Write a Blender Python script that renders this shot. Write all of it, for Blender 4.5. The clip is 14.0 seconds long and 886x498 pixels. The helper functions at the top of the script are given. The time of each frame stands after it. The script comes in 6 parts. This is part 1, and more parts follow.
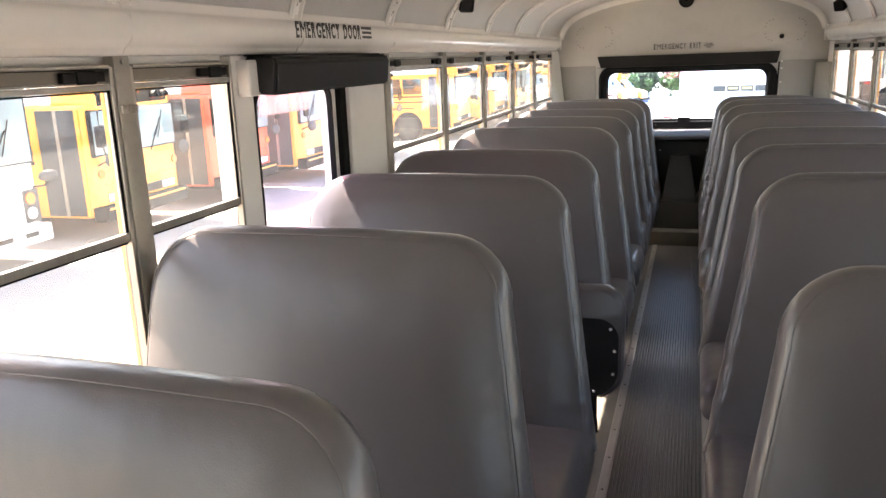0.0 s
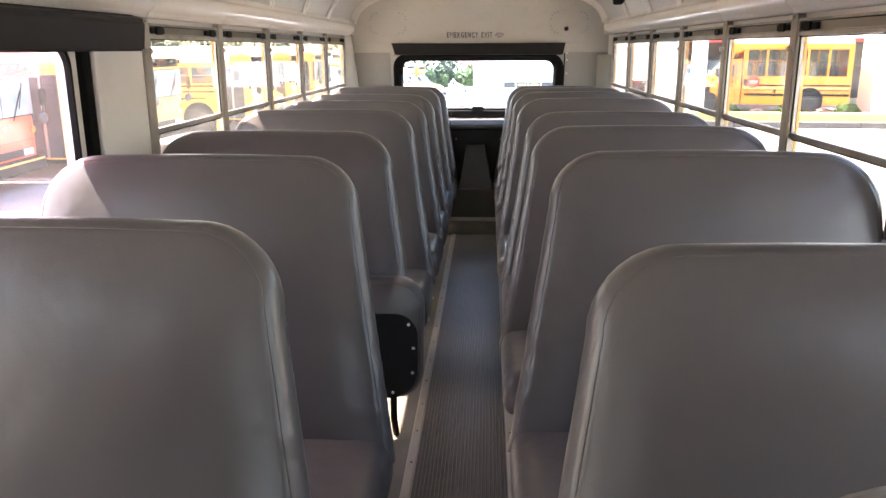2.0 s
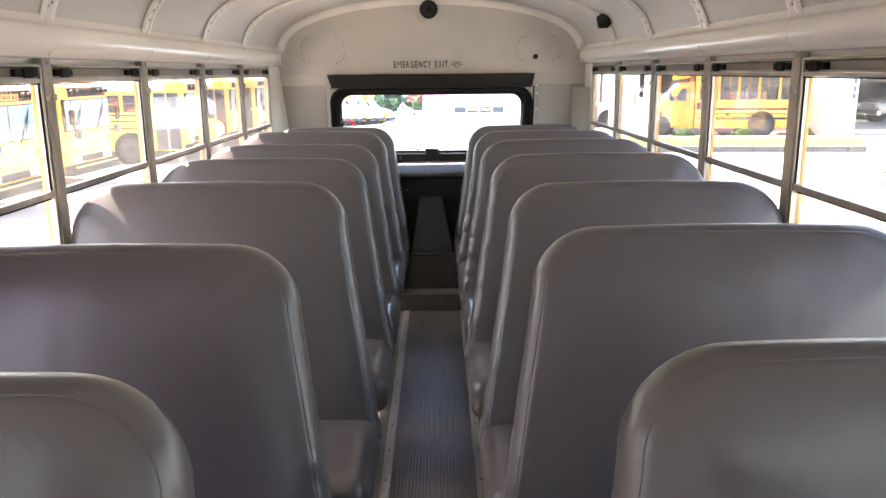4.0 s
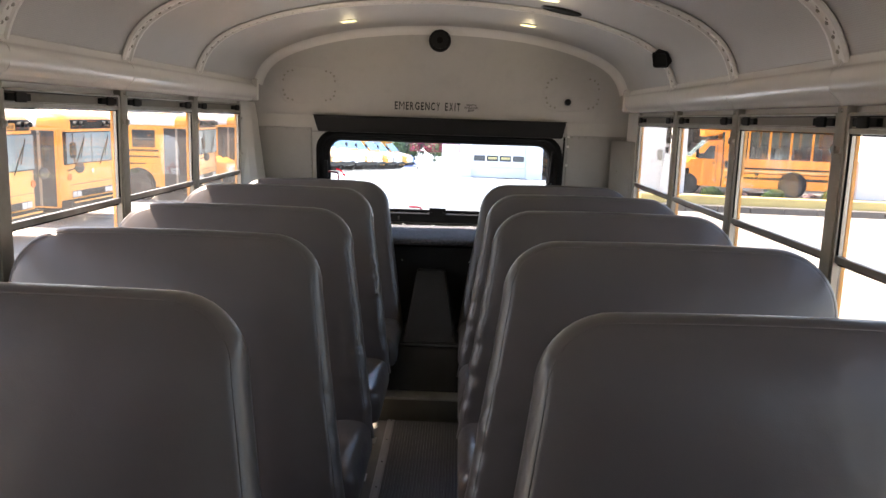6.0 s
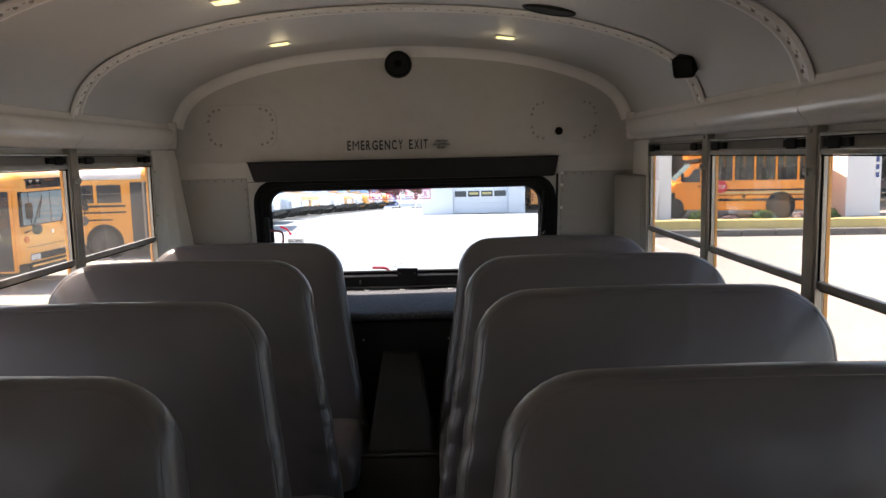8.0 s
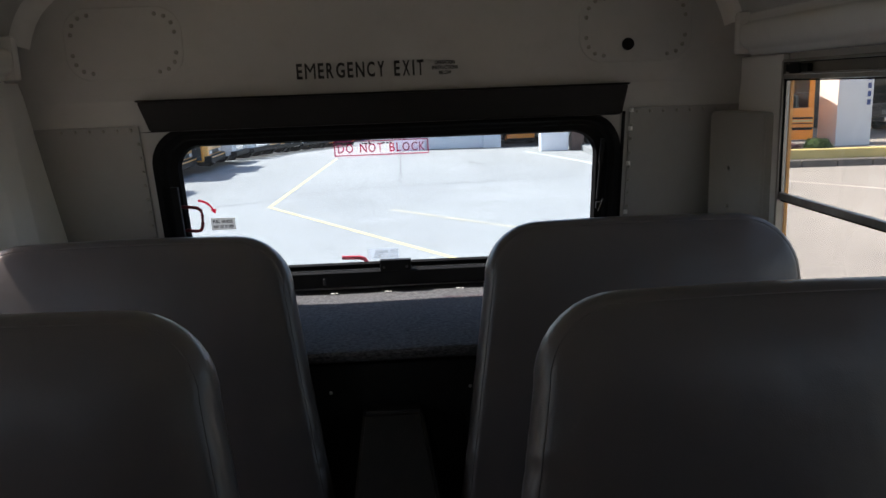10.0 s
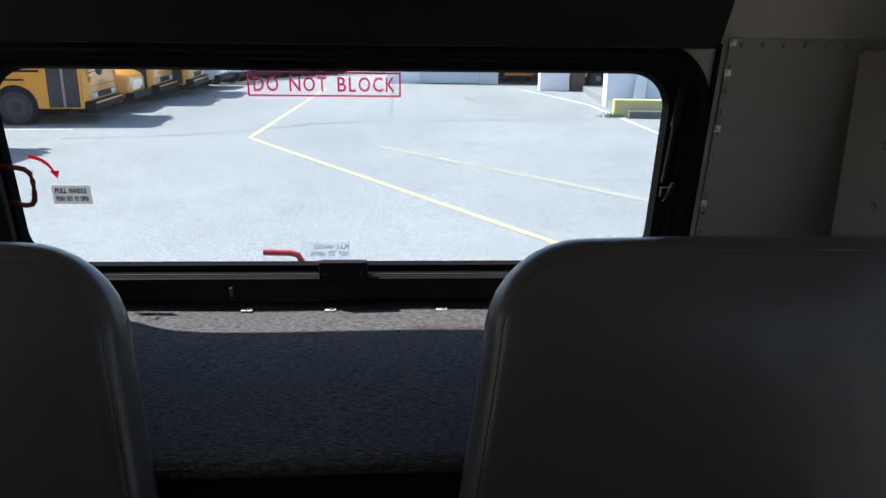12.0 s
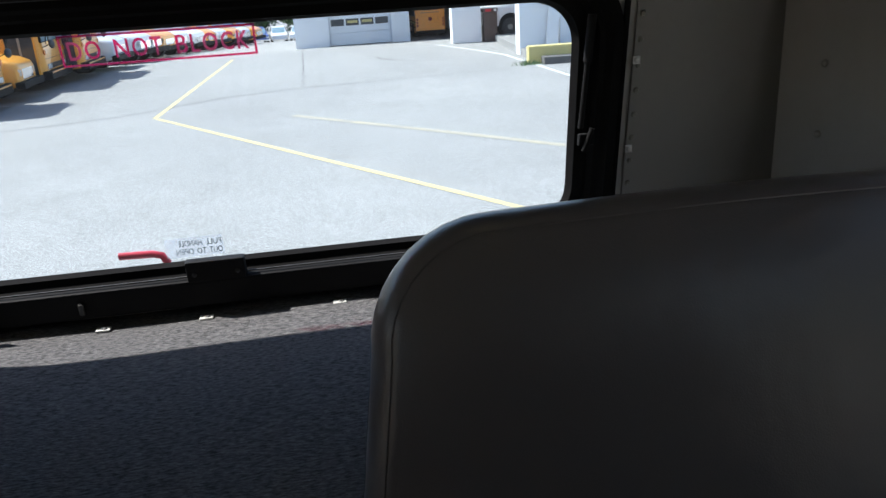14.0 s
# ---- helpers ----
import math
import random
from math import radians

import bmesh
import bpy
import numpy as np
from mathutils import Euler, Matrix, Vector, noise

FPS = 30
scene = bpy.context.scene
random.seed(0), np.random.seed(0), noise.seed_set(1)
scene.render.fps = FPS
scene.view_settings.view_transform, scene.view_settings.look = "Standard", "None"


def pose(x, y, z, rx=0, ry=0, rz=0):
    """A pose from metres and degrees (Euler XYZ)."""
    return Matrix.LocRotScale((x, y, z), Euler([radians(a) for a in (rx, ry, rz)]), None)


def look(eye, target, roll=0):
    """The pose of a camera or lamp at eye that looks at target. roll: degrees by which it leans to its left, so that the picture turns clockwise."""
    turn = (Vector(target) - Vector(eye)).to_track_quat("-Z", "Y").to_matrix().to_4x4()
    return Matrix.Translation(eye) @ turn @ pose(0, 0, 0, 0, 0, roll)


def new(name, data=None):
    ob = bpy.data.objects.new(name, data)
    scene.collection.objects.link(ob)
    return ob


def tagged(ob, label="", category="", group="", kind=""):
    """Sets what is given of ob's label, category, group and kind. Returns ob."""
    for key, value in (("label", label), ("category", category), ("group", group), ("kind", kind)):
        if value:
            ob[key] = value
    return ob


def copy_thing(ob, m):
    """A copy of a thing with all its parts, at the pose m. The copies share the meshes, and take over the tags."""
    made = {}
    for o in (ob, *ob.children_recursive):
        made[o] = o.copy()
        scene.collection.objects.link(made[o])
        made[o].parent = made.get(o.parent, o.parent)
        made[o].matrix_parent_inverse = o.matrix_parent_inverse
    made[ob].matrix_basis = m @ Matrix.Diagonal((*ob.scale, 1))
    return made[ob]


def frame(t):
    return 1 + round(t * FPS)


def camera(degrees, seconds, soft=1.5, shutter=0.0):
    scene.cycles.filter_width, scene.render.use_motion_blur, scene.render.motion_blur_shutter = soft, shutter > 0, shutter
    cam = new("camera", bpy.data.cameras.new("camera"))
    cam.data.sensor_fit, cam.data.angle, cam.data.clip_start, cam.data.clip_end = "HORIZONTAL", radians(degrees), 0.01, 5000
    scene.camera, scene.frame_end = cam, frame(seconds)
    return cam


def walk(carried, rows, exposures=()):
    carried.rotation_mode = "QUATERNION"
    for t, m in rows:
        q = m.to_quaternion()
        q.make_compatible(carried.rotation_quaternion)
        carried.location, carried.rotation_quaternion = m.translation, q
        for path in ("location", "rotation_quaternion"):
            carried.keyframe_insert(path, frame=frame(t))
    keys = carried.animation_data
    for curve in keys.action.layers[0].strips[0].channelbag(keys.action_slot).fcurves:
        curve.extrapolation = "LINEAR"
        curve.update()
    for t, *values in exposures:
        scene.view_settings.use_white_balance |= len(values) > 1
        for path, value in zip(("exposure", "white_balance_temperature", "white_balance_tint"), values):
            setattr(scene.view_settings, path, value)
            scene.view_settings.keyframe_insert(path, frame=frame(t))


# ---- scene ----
cam = camera(59.9, 14.0)
PATH = [
    (0, (0.092, -0.192, 1.469), (-0.516, 1.651, 0.989), -2.1),
    (0.5, (0.067, -0.179, 1.489), (-0.761, 1.614, 1.17), 1.0),
    (1, (0.084, -0.187, 1.478), (-0.675, 1.642, 1.195), -1.1),
    (1.5, (0.128, -0.149, 1.442), (-0.215, 1.767, 0.982), -0.5),
    (2, (0.091, 0.074, 1.391), (-0.021, 2.006, 0.886), -0.2),
    (2.5, (0.044, 0.387, 1.437), (0.066, 2.329, 0.958), -1.7),
    (4.8, (0.041, 1.674, 1.452), (0.057, 3.63, 1.034), 0.2),
    (5, (0.041, 1.777, 1.448), (0.108, 3.745, 1.097), 0.1),
    (5.5, (0.128, 2.11, 1.435), (0.117, 4.084, 1.118), -1.0),
    (6, (0.116, 2.348, 1.435), (0.086, 4.32, 1.1), 1.8),
    (6.5, (0.062, 2.609, 1.455), (0.096, 4.582, 1.132), 1.1),
    (7, (0.047, 2.741, 1.465), (0.112, 4.724, 1.21), 0.1),
    (7.5, (0.086, 2.978, 1.45), (0.117, 4.967, 1.237), -1.0),
    (8, (0.173, 3.244, 1.447), (0.179, 5.229, 1.205), -1.3),
    (8.5, (0.119, 3.66, 1.446), (0.119, 5.639, 1.152), -2.0),
    (8.7, (0.097, 3.821, 1.474), (0.122, 5.791, 1.133), -3.0),
    (10.8, (0.066, 4.935, 1.421), (0.206, 6.872, 0.941), -0.7),
    (11, (0.082, 5.029, 1.420), (0.249, 6.953, 0.901), -0.5),
    (11.5, (0.159, 5.301, 1.420), (0.332, 7.225, 0.901), 0.7),
    (12, (0.136, 5.511, 1.386), (0.234, 7.424, 0.812), 0.7),
    (12.5, (0.060, 5.757, 1.383), (0.135, 7.660, 0.770), -1.5),
    (13, (0.081, 5.841, 1.360), (0.351, 7.713, 0.712), -1.1),
    (13.5, (0.146, 5.800, 1.359), (0.452, 7.670, 0.720), -1.4),
    (14, (0.225, 5.751, 1.341), (0.490, 7.615, 0.665), -3.6),
]
EXPOSURES = [(0.0, 3.75, 6840, 15), (0.5, 2.62, 6940, 18), (0.9, 2.26, 6940, 17), (1.2, 2.24, 6940, 17), (1.5, 2.6, 6940, 16), (2.0, 3.88, 6890, 17), (2.7, 4.28, 6740, 17), (5.0, 3.52, 6690, 17), (6.5, 2.65, 6690, 17), (8.0, 2.09, 6640, 16), (8.7, 1.79, 6540, 15), (11.0, 1.06, 6100, 12), (12.5, 1.1, 6050, 11), (13.4, 0.88, 6200, 11), (14.0, 1.1, 6200, 11)]
walk(cam, [(t, look(eye, target, roll)) for t, eye, target, roll in PATH], EXPOSURES)

# ---- daylight ----
SUN_TO = Vector((-0.69, 0.235, 1.0)).normalized()
world = bpy.data.worlds.new("daylight")
scene.world = world
world.use_nodes = True
wn = world.node_tree
wn.nodes.clear()
sky = wn.nodes.new("ShaderNodeTexSky")
sky.sky_type = 'NISHITA'
sky.sun_disc = False
sky.sun_elevation = math.asin(SUN_TO.z)
sky.sun_rotation = math.atan2(SUN_TO.x, SUN_TO.y)
sky.air_density, sky.dust_density, sky.ozone_density = 1.0, 1.6, 1.0
bg = wn.nodes.new("ShaderNodeBackground")
bg.inputs["Strength"].default_value = 0.125
wo = wn.nodes.new("ShaderNodeOutputWorld")
wn.links.new(sky.outputs[0], bg.inputs[0])
wn.links.new(bg.outputs[0], wo.inputs[0])
sun_data = bpy.data.lights.new("sun", 'SUN')
sun_data.energy, sun_data.angle, sun_data.color = 4.5, radians(0.55), (1.0, 0.95, 0.87)
sun = new("sun", sun_data)
sun.matrix_world = look(SUN_TO * 60, (0, 0, 0))

# ---- materials ----
MATS = {}


def surf(name, c1, c2=None, scale=4.0, rough=0.5, metal=0.0, bump=0.0, bump_scale=200.0, bump_dist=0.001,
         stretch=(1, 1, 1), spec=0.5, grime=0.0, rough_var=0.08, by_object=0.0, island=0.0, coat=0.0):
    """A painted, plastic, stone or metal surface: two scales of colour change, fine relief, uneven gloss."""
    m = bpy.data.materials.new(name)
    m.use_nodes = True
    nt = m.node_tree
    N, L = nt.nodes, nt.links
    b = N["Principled BSDF"]
    b.inputs["Metallic"].default_value = metal
    b.inputs["Specular IOR Level"].default_value = spec
    b.inputs["Coat Weight"].default_value = coat
    tc = N.new("ShaderNodeTexCoord")
    mp = N.new("ShaderNodeMapping")
    mp.inputs["Scale"].default_value = stretch
    L.new(tc.outputs["Object"], mp.inputs[0])
    n1 = N.new("ShaderNodeTexNoise")
    n1.inputs["Scale"].default_value = scale
    n1.inputs["Detail"].default_value = 6
    n1.inputs["Roughness"].default_value = 0.62
    L.new(mp.outputs[0], n1.inputs["Vector"])
    c2 = c2 or tuple(v * 0.86 for v in c1)
    ramp = N.new("ShaderNodeValToRGB")
    ramp.color_ramp.elements[0].position, ramp.color_ramp.elements[1].position = 0.32, 0.68
    ramp.color_ramp.elements[0].color = (*c1, 1)
    ramp.color_ramp.elements[1].color = (*c2, 1)
    L.new(n1.outputs["Fac"], ramp.inputs[0])
    col = ramp.outputs[0]
    n2 = N.new("ShaderNodeTexNoise")
    n2.inputs["Scale"].default_value = bump_scale
    n2.inputs["Detail"].default_value = 3
    L.new(mp.outputs[0], n2.inputs["Vector"])
    if grime:
        n3 = N.new("ShaderNodeTexNoise")
        n3.inputs["Scale"].default_value = scale * 7
        n3.inputs["Detail"].default_value = 8
        n3.inputs["Roughness"].default_value = 0.7
        L.new(mp.outputs[0], n3.inputs["Vector"])
        r3 = N.new("ShaderNodeMapRange")
        r3.inputs["From Min"].default_value, r3.inputs["From Max"].default_value = 0.5, 0.78
        r3.inputs["To Max"].default_value = grime
        L.new(n3.outputs["Fac"], r3.inputs[0])
        mx = N.new("ShaderNodeMix")
        mx.data_type = 'RGBA'
        mx.inputs["B"].default_value = (0.12, 0.105, 0.085, 1)
        L.new(r3.outputs[0], mx.inputs["Factor"])
        L.new(col, mx.inputs["A"])
        col = mx.outputs["Result"]
    if by_object or island:
        src = N.new("ShaderNodeObjectInfo") if by_object else N.new("ShaderNodeNewGeometry")
        hv = N.new("ShaderNodeHueSaturation")
        mr = N.new("ShaderNodeMapRange")
        amt = by_object or island
        mr.inputs["To Min"].default_value, mr.inputs["To Max"].default_value = 1 - amt, 1 + amt
        L.new(src.outputs["Random" if by_object else "Random Per Island"], mr.inputs[0])
        L.new(mr.outputs[0], hv.inputs["Value"])
        L.new(col, hv.inputs["Color"])
        col = hv.outputs[0]
    L.new(col, b.inputs["Base Color"])
    rr = N.new("ShaderNodeMapRange")
    rr.inputs["To Min"].default_value, rr.inputs["To Max"].default_value = max(0.02, rough - rough_var), min(1, rough + rough_var)
    L.new(n1.outputs["Fac"], rr.inputs[0])
    L.new(rr.outputs[0], b.inputs["Roughness"])
    if bump:
        bp = N.new("ShaderNodeBump")
        bp.inputs["Strength"].default_value = bump
        bp.inputs["Distance"].default_value = bump_dist
        L.new(n2.outputs["Fac"], bp.inputs["Height"])
        L.new(bp.outputs[0], b.inputs["Normal"])
    MATS[name] = m
    return m


def glass(name, tint, gloss=1.0, dust=0.0):
    m = bpy.data.materials.new(name)
    m.use_nodes = True
    N, L = m.node_tree.nodes, m.node_tree.links
    N.clear()
    out = N.new("ShaderNodeOutputMaterial")
    tr = N.new("ShaderNodeBsdfTransparent")
    tr.inputs[0].default_value = (*tint, 1)
    gl = N.new("ShaderNodeBsdfGlossy")
    gl.inputs["Roughness"].default_value = 0.02
    lw = N.new("ShaderNodeLayerWeight")
    lw.inputs[0].default_value = 0.5
    pw = N.new("ShaderNodeMath")
    pw.operation = 'POWER'
    pw.inputs[1].default_value = 5.0
    fr = N.new("ShaderNodeMath")
    fr.operation = 'MULTIPLY_ADD'
    fr.inputs[1].default_value, fr.inputs[2].default_value = 0.6 * gloss, 0.025 * gloss
    L.new(lw.outputs["Facing"], pw.inputs[0])
    L.new(pw.outputs[0], fr.inputs[0])
    mix = N.new("ShaderNodeMixShader")
    L.new(fr.outputs[0], mix.inputs[0])
    L.new(tr.outputs[0], mix.inputs[1])
    L.new(gl.outputs[0], mix.inputs[2])
    last = mix
    if dust:
        tl = N.new("ShaderNodeBsdfTranslucent")
        tl.inputs[0].default_value = (0.85, 0.85, 0.83, 1)
        nz = N.new("ShaderNodeTexNoise")
        nz.inputs["Scale"].default_value, nz.inputs["Detail"].default_value = 3.0, 5
        mr = N.new("ShaderNodeMapRange")
        mr.inputs["To Min"].default_value, mr.inputs["To Max"].default_value = dust * 0.4, dust * 1.6
        L.new(nz.outputs["Fac"], mr.inputs[0])
        last = N.new("ShaderNodeMixShader")
        L.new(mr.outputs[0], last.inputs[0])
        L.new(mix.outputs[0], last.inputs[1])
        L.new(tl.outputs[0], last.inputs[2])
    L.new(last.outputs[0], out.inputs[0])
    MATS[name] = m
    return m


def glow(name, color, strength):
    m = bpy.data.materials.new(name)
    m.use_nodes = True
    b = m.node_tree.nodes["Principled BSDF"]
    b.inputs["Base Color"].default_value = (*color, 1)
    b.inputs["Emission Color"].default_value = (*color, 1)
    b.inputs["Emission Strength"].default_value = strength
    return m


def vinyl(name, c1, c2):
    """Bus-seat vinyl: leather grain, soft creases, scuffed gloss."""
    m = surf(name, c1, c2, scale=1.4, rough=0.28, bump=0, rough_var=0.012, spec=0.42)
    N, L = m.node_tree.nodes, m.node_tree.links
    b = N["Principled BSDF"]
    tc = N.new("ShaderNodeTexCoord")
    vo = N.new("ShaderNodeTexVoronoi")
    vo.inputs["Scale"].default_value = 420
    L.new(tc.outputs["Object"], vo.inputs["Vector"])
    big = N.new("ShaderNodeTexNoise")
    big.inputs["Scale"].default_value = 5.5
    big.inputs["Detail"].default_value = 3
    L.new(tc.outputs["Object"], big.inputs["Vector"])
    b1 = N.new("ShaderNodeBump")
    b1.inputs["Strength"].default_value, b1.inputs["Distance"].default_value = 0.2, 0.0006
    L.new(vo.outputs["Distance"], b1.inputs["Height"])
    b2 = N.new("ShaderNodeBump")
    b2.inputs["Strength"].default_value, b2.inputs["Distance"].default_value = 0.35, 0.02
    L.new(big.outputs["Fac"], b2.inputs["Height"])
    L.new(b1.outputs[0], b2.inputs["Normal"])
    L.new(b2.outputs[0], b.inputs["Normal"])
    return m


def perforated(name, c1, c2):
    """Acoustic ceiling sheet with punched holes 8 mm apart."""
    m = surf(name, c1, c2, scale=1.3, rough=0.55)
    N, L = m.node_tree.nodes, m.node_tree.links
    b = N["Principled BSDF"]
    col = b.inputs["Base Color"].links[0].from_socket
    tc = N.new("ShaderNodeTexCoord")
    vo = N.new("ShaderNodeTexVoronoi")
    vo.inputs["Scale"].default_value = 170
    vo.inputs["Randomness"].default_value = 0.0
    L.new(tc.outputs["UV"], vo.inputs["Vector"])
    lt = N.new("ShaderNodeMath")
    lt.operation = 'LESS_THAN'
    lt.inputs[1].default_value = 0.27
    L.new(vo.outputs["Distance"], lt.inputs[0])
    mul = N.new("ShaderNodeMath")
    mul.operation = 'MULTIPLY'
    mul.inputs[1].default_value = 0.16
    L.new(lt.outputs[0], mul.inputs[0])
    mx = N.new("ShaderNodeMix")
    mx.data_type = 'RGBA'
    mx.inputs["B"].default_value = (0.09, 0.085, 0.08, 1)
    L.new(mul.outputs[0], mx.inputs["Factor"])
    L.new(col, mx.inputs["A"])
    L.new(mx.outputs["Result"], b.inputs["Base Color"])
    return m


def asphalt_mat(name):
    m = surf(name, (0.19, 0.185, 0.174), (0.235, 0.23, 0.214), scale=0.12, rough=0.9, bump=0.5, bump_scale=60, bump_dist=0.006, spec=0.25, grime=0.22)
    N, L = m.node_tree.nodes, m.node_tree.links
    b = N["Principled BSDF"]
    col = b.inputs["Base Color"].links[0].from_socket
    tc = N.new("ShaderNodeTexCoord")
    # pale aggregate specks
    sp = N.new("ShaderNodeTexNoise")
    sp.inputs["Scale"].default_value = 72
    sp.inputs["Detail"].default_value = 3
    L.new(tc.outputs["Object"], sp.inputs["Vector"])
    sr = N.new("ShaderNodeMapRange")
    sr.inputs["From Min"].default_value, sr.inputs["From Max"].default_value = 0.47, 0.62
    sr.inputs["To Max"].default_value = 0.85
    L.new(sp.outputs["Fac"], sr.inputs[0])
    m1 = N.new("ShaderNodeMix")
    m1.data_type = 'RGBA'
    m1.inputs["B"].default_value = (0.40, 0.395, 0.38, 1)
    L.new(sr.outputs[0], m1.inputs["Factor"])
    L.new(col, m1.inputs["A"])
    # mottling a hand to a metre wide
    mo = N.new("ShaderNodeTexNoise")
    mo.inputs["Scale"].default_value = 62.0
    mo.inputs["Detail"].default_value = 10
    mo.inputs["Roughness"].default_value = 0.82
    L.new(tc.outputs["Object"], mo.inputs["Vector"])
    mm = N.new("ShaderNodeMapRange")
    mm.inputs["From Min"].default_value, mm.inputs["From Max"].default_value = 0.3, 0.7
    mm.inputs["To Min"].default_value, mm.inputs["To Max"].default_value = 0.38, 1.6
    L.new(mo.outputs["Fac"], mm.inputs[0])
    # worn and patched areas some metres wide
    wp = N.new("ShaderNodeTexNoise")
    wp.inputs["Scale"].default_value = 0.45
    wp.inputs["Detail"].default_value = 6
    wp.inputs["Roughness"].default_value = 0.65
    L.new(tc.outputs["Object"], wp.inputs["Vector"])
    wm = N.new("ShaderNodeMapRange")
    wm.inputs["From Min"].default_value, wm.inputs["From Max"].default_value = 0.35, 0.65
    wm.inputs["To Min"].default_value, wm.inputs["To Max"].default_value = 0.93, 1.06
    L.new(wp.outputs["Fac"], wm.inputs[0])
    mu = N.new("ShaderNodeMath")
    mu.operation = 'MULTIPLY'
    L.new(mm.outputs[0], mu.inputs[0])
    L.new(wm.outputs[0], mu.inputs[1])
    hv = N.new("ShaderNodeHueSaturation")
    L.new(mu.outputs[0], hv.inputs["Value"])
    L.new(m1.outputs["Result"], hv.inputs["Color"])
    # bright stone chips
    ch = N.new("ShaderNodeTexNoise")
    ch.inputs["Scale"].default_value = 95
    ch.inputs["Detail"].default_value = 2
    L.new(tc.outputs["Object"], ch.inputs["Vector"])
    cm = N.new("ShaderNodeMapRange")
    cm.inputs["From Min"].default_value, cm.inputs["From Max"].default_value = 0.64, 0.72
    L.new(ch.outputs["Fac"], cm.inputs[0])
    m0 = N.new("ShaderNodeMix")
    m0.data_type = 'RGBA'
    m0.inputs["B"].default_value = (0.78, 0.77, 0.74, 1)
    L.new(cm.outputs[0], m0.inputs["Factor"])
    L.new(hv.outputs[0], m0.inputs["A"])
    # thin wandering cracks
    wob = N.new("ShaderNodeTexNoise")
    wob.inputs["Scale"].default_value = 0.7
    wob.inputs["Detail"].default_value = 5
    L.new(tc.outputs["Object"], wob.inputs["Vector"])
    add = N.new("ShaderNodeVectorMath")
    add.operation = 'MULTIPLY_ADD'
    add.inputs[1].default_value = (1.4, 1.4, 1.4)
    L.new(wob.outputs["Color"], add.inputs[0])
    L.new(tc.outputs["Object"], add.inputs[2])
    vo = N.new("ShaderNodeTexVoronoi")
    vo.feature = 'DISTANCE_TO_EDGE'
    vo.inputs["Scale"].default_value = 0.16
    L.new(add.outputs[0], vo.inputs["Vector"])
    cr = N.new("ShaderNodeMapRange")
    cr.inputs["From Min"].default_value, cr.inputs["From Max"].default_value = 0.0, 0.004
    cr.inputs["To Min"].default_value, cr.inputs["To Max"].default_value = 0.15, 0.0
    L.new(vo.outputs["Distance"], cr.inputs[0])
    m2 = N.new("ShaderNodeMix")
    m2.data_type = 'RGBA'
    m2.inputs["B"].default_value = (0.06, 0.058, 0.055, 1)
    L.new(cr.outputs[0], m2.inputs["Factor"])
    L.new(m0.outputs["Result"], m2.inputs["A"])
    L.new(m2.outputs["Result"], b.inputs["Base Color"])
    return m


VINYL = vinyl("grey_vinyl", (0.094, 0.0855, 0.0865), (0.102, 0.093, 0.0935))
WHITE = surf("cream_white_paint", (0.67, 0.66, 0.635), (0.62, 0.61, 0.585), scale=1.2, rough=0.42, bump=0.15, bump_scale=90, grime=0.10)
GLOSSWHITE = surf("glossy_cream_rail_paint", (0.65, 0.64, 0.615), (0.60, 0.59, 0.565), scale=1.2, rough=0.24, rough_var=0.05, bump=0.12, bump_scale=14, bump_dist=0.002, grime=0.08)
# Side-wall white at about two thirds: the rear end's shade is in the colour.
REARWALL = surf("shaded_rear_wall_paint", (0.43, 0.423, 0.405), (0.385, 0.379, 0.363), scale=1.6, rough=0.45, bump=0.15, bump_scale=90, grime=0.12)
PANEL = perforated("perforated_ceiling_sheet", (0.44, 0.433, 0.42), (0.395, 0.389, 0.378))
ALU = surf("brushed_aluminium", (0.42, 0.40, 0.36), (0.28, 0.265, 0.24), scale=9, rough=0.38, metal=0.85, bump=0.2, bump_scale=150, stretch=(1, 1, 0.15), grime=0.25)
TRIM = surf("scuffed_aisle_trim", (0.46, 0.44, 0.41), (0.34, 0.325, 0.30), scale=12, rough=0.36, metal=0.35, bump=0.2, bump_scale=120, stretch=(1, 0.1, 1), grime=0.3)
BRONZE = surf("dark_bronze_frame", (0.22, 0.20, 0.165), (0.15, 0.135, 0.11), scale=9, rough=0.42, metal=0.6, stretch=(1, 0.1, 1), grime=0.2)
POST = surf("window_post_paint", (0.33, 0.315, 0.28), (0.25, 0.238, 0.212), scale=5, rough=0.42, metal=0.35, grime=0.3)
STEEL = surf("bright_screw_steel", (0.75, 0.74, 0.72), (0.6, 0.6, 0.58), rough=0.3, metal=0.95)
BLACK = surf("black_plastic", (0.010, 0.010, 0.0105), (0.015, 0.015, 0.0155), scale=8, rough=0.6, spec=0.1, bump=0.2, bump_scale=300)
RUBBER = surf("black_rubber", (0.008, 0.008, 0.0083), (0.012, 0.012, 0.0125), scale=6, rough=0.8, spec=0.04, bump=0.2, bump_scale=120, grime=0.02)
PADDED = surf("black_padded_vinyl", (0.012, 0.0116, 0.0122), (0.017, 0.0165, 0.0173), scale=5, rough=0.55, spec=0.18, bump=0.3, bump_scale=350)
CARPET = surf("charcoal_carpet", (0.034, 0.034, 0.037), (0.165, 0.162, 0.164), scale=210, rough=0.9, bump=1.0, bump_scale=230, bump_dist=0.006, spec=0.1, stretch=(0.45, 1.15, 1))
FLOOR = surf("grey_rubber_floor", (0.15, 0.143, 0.13), (0.19, 0.182, 0.165), scale=6, rough=0.5, bump=0.3, bump_scale=250, grime=0.35)
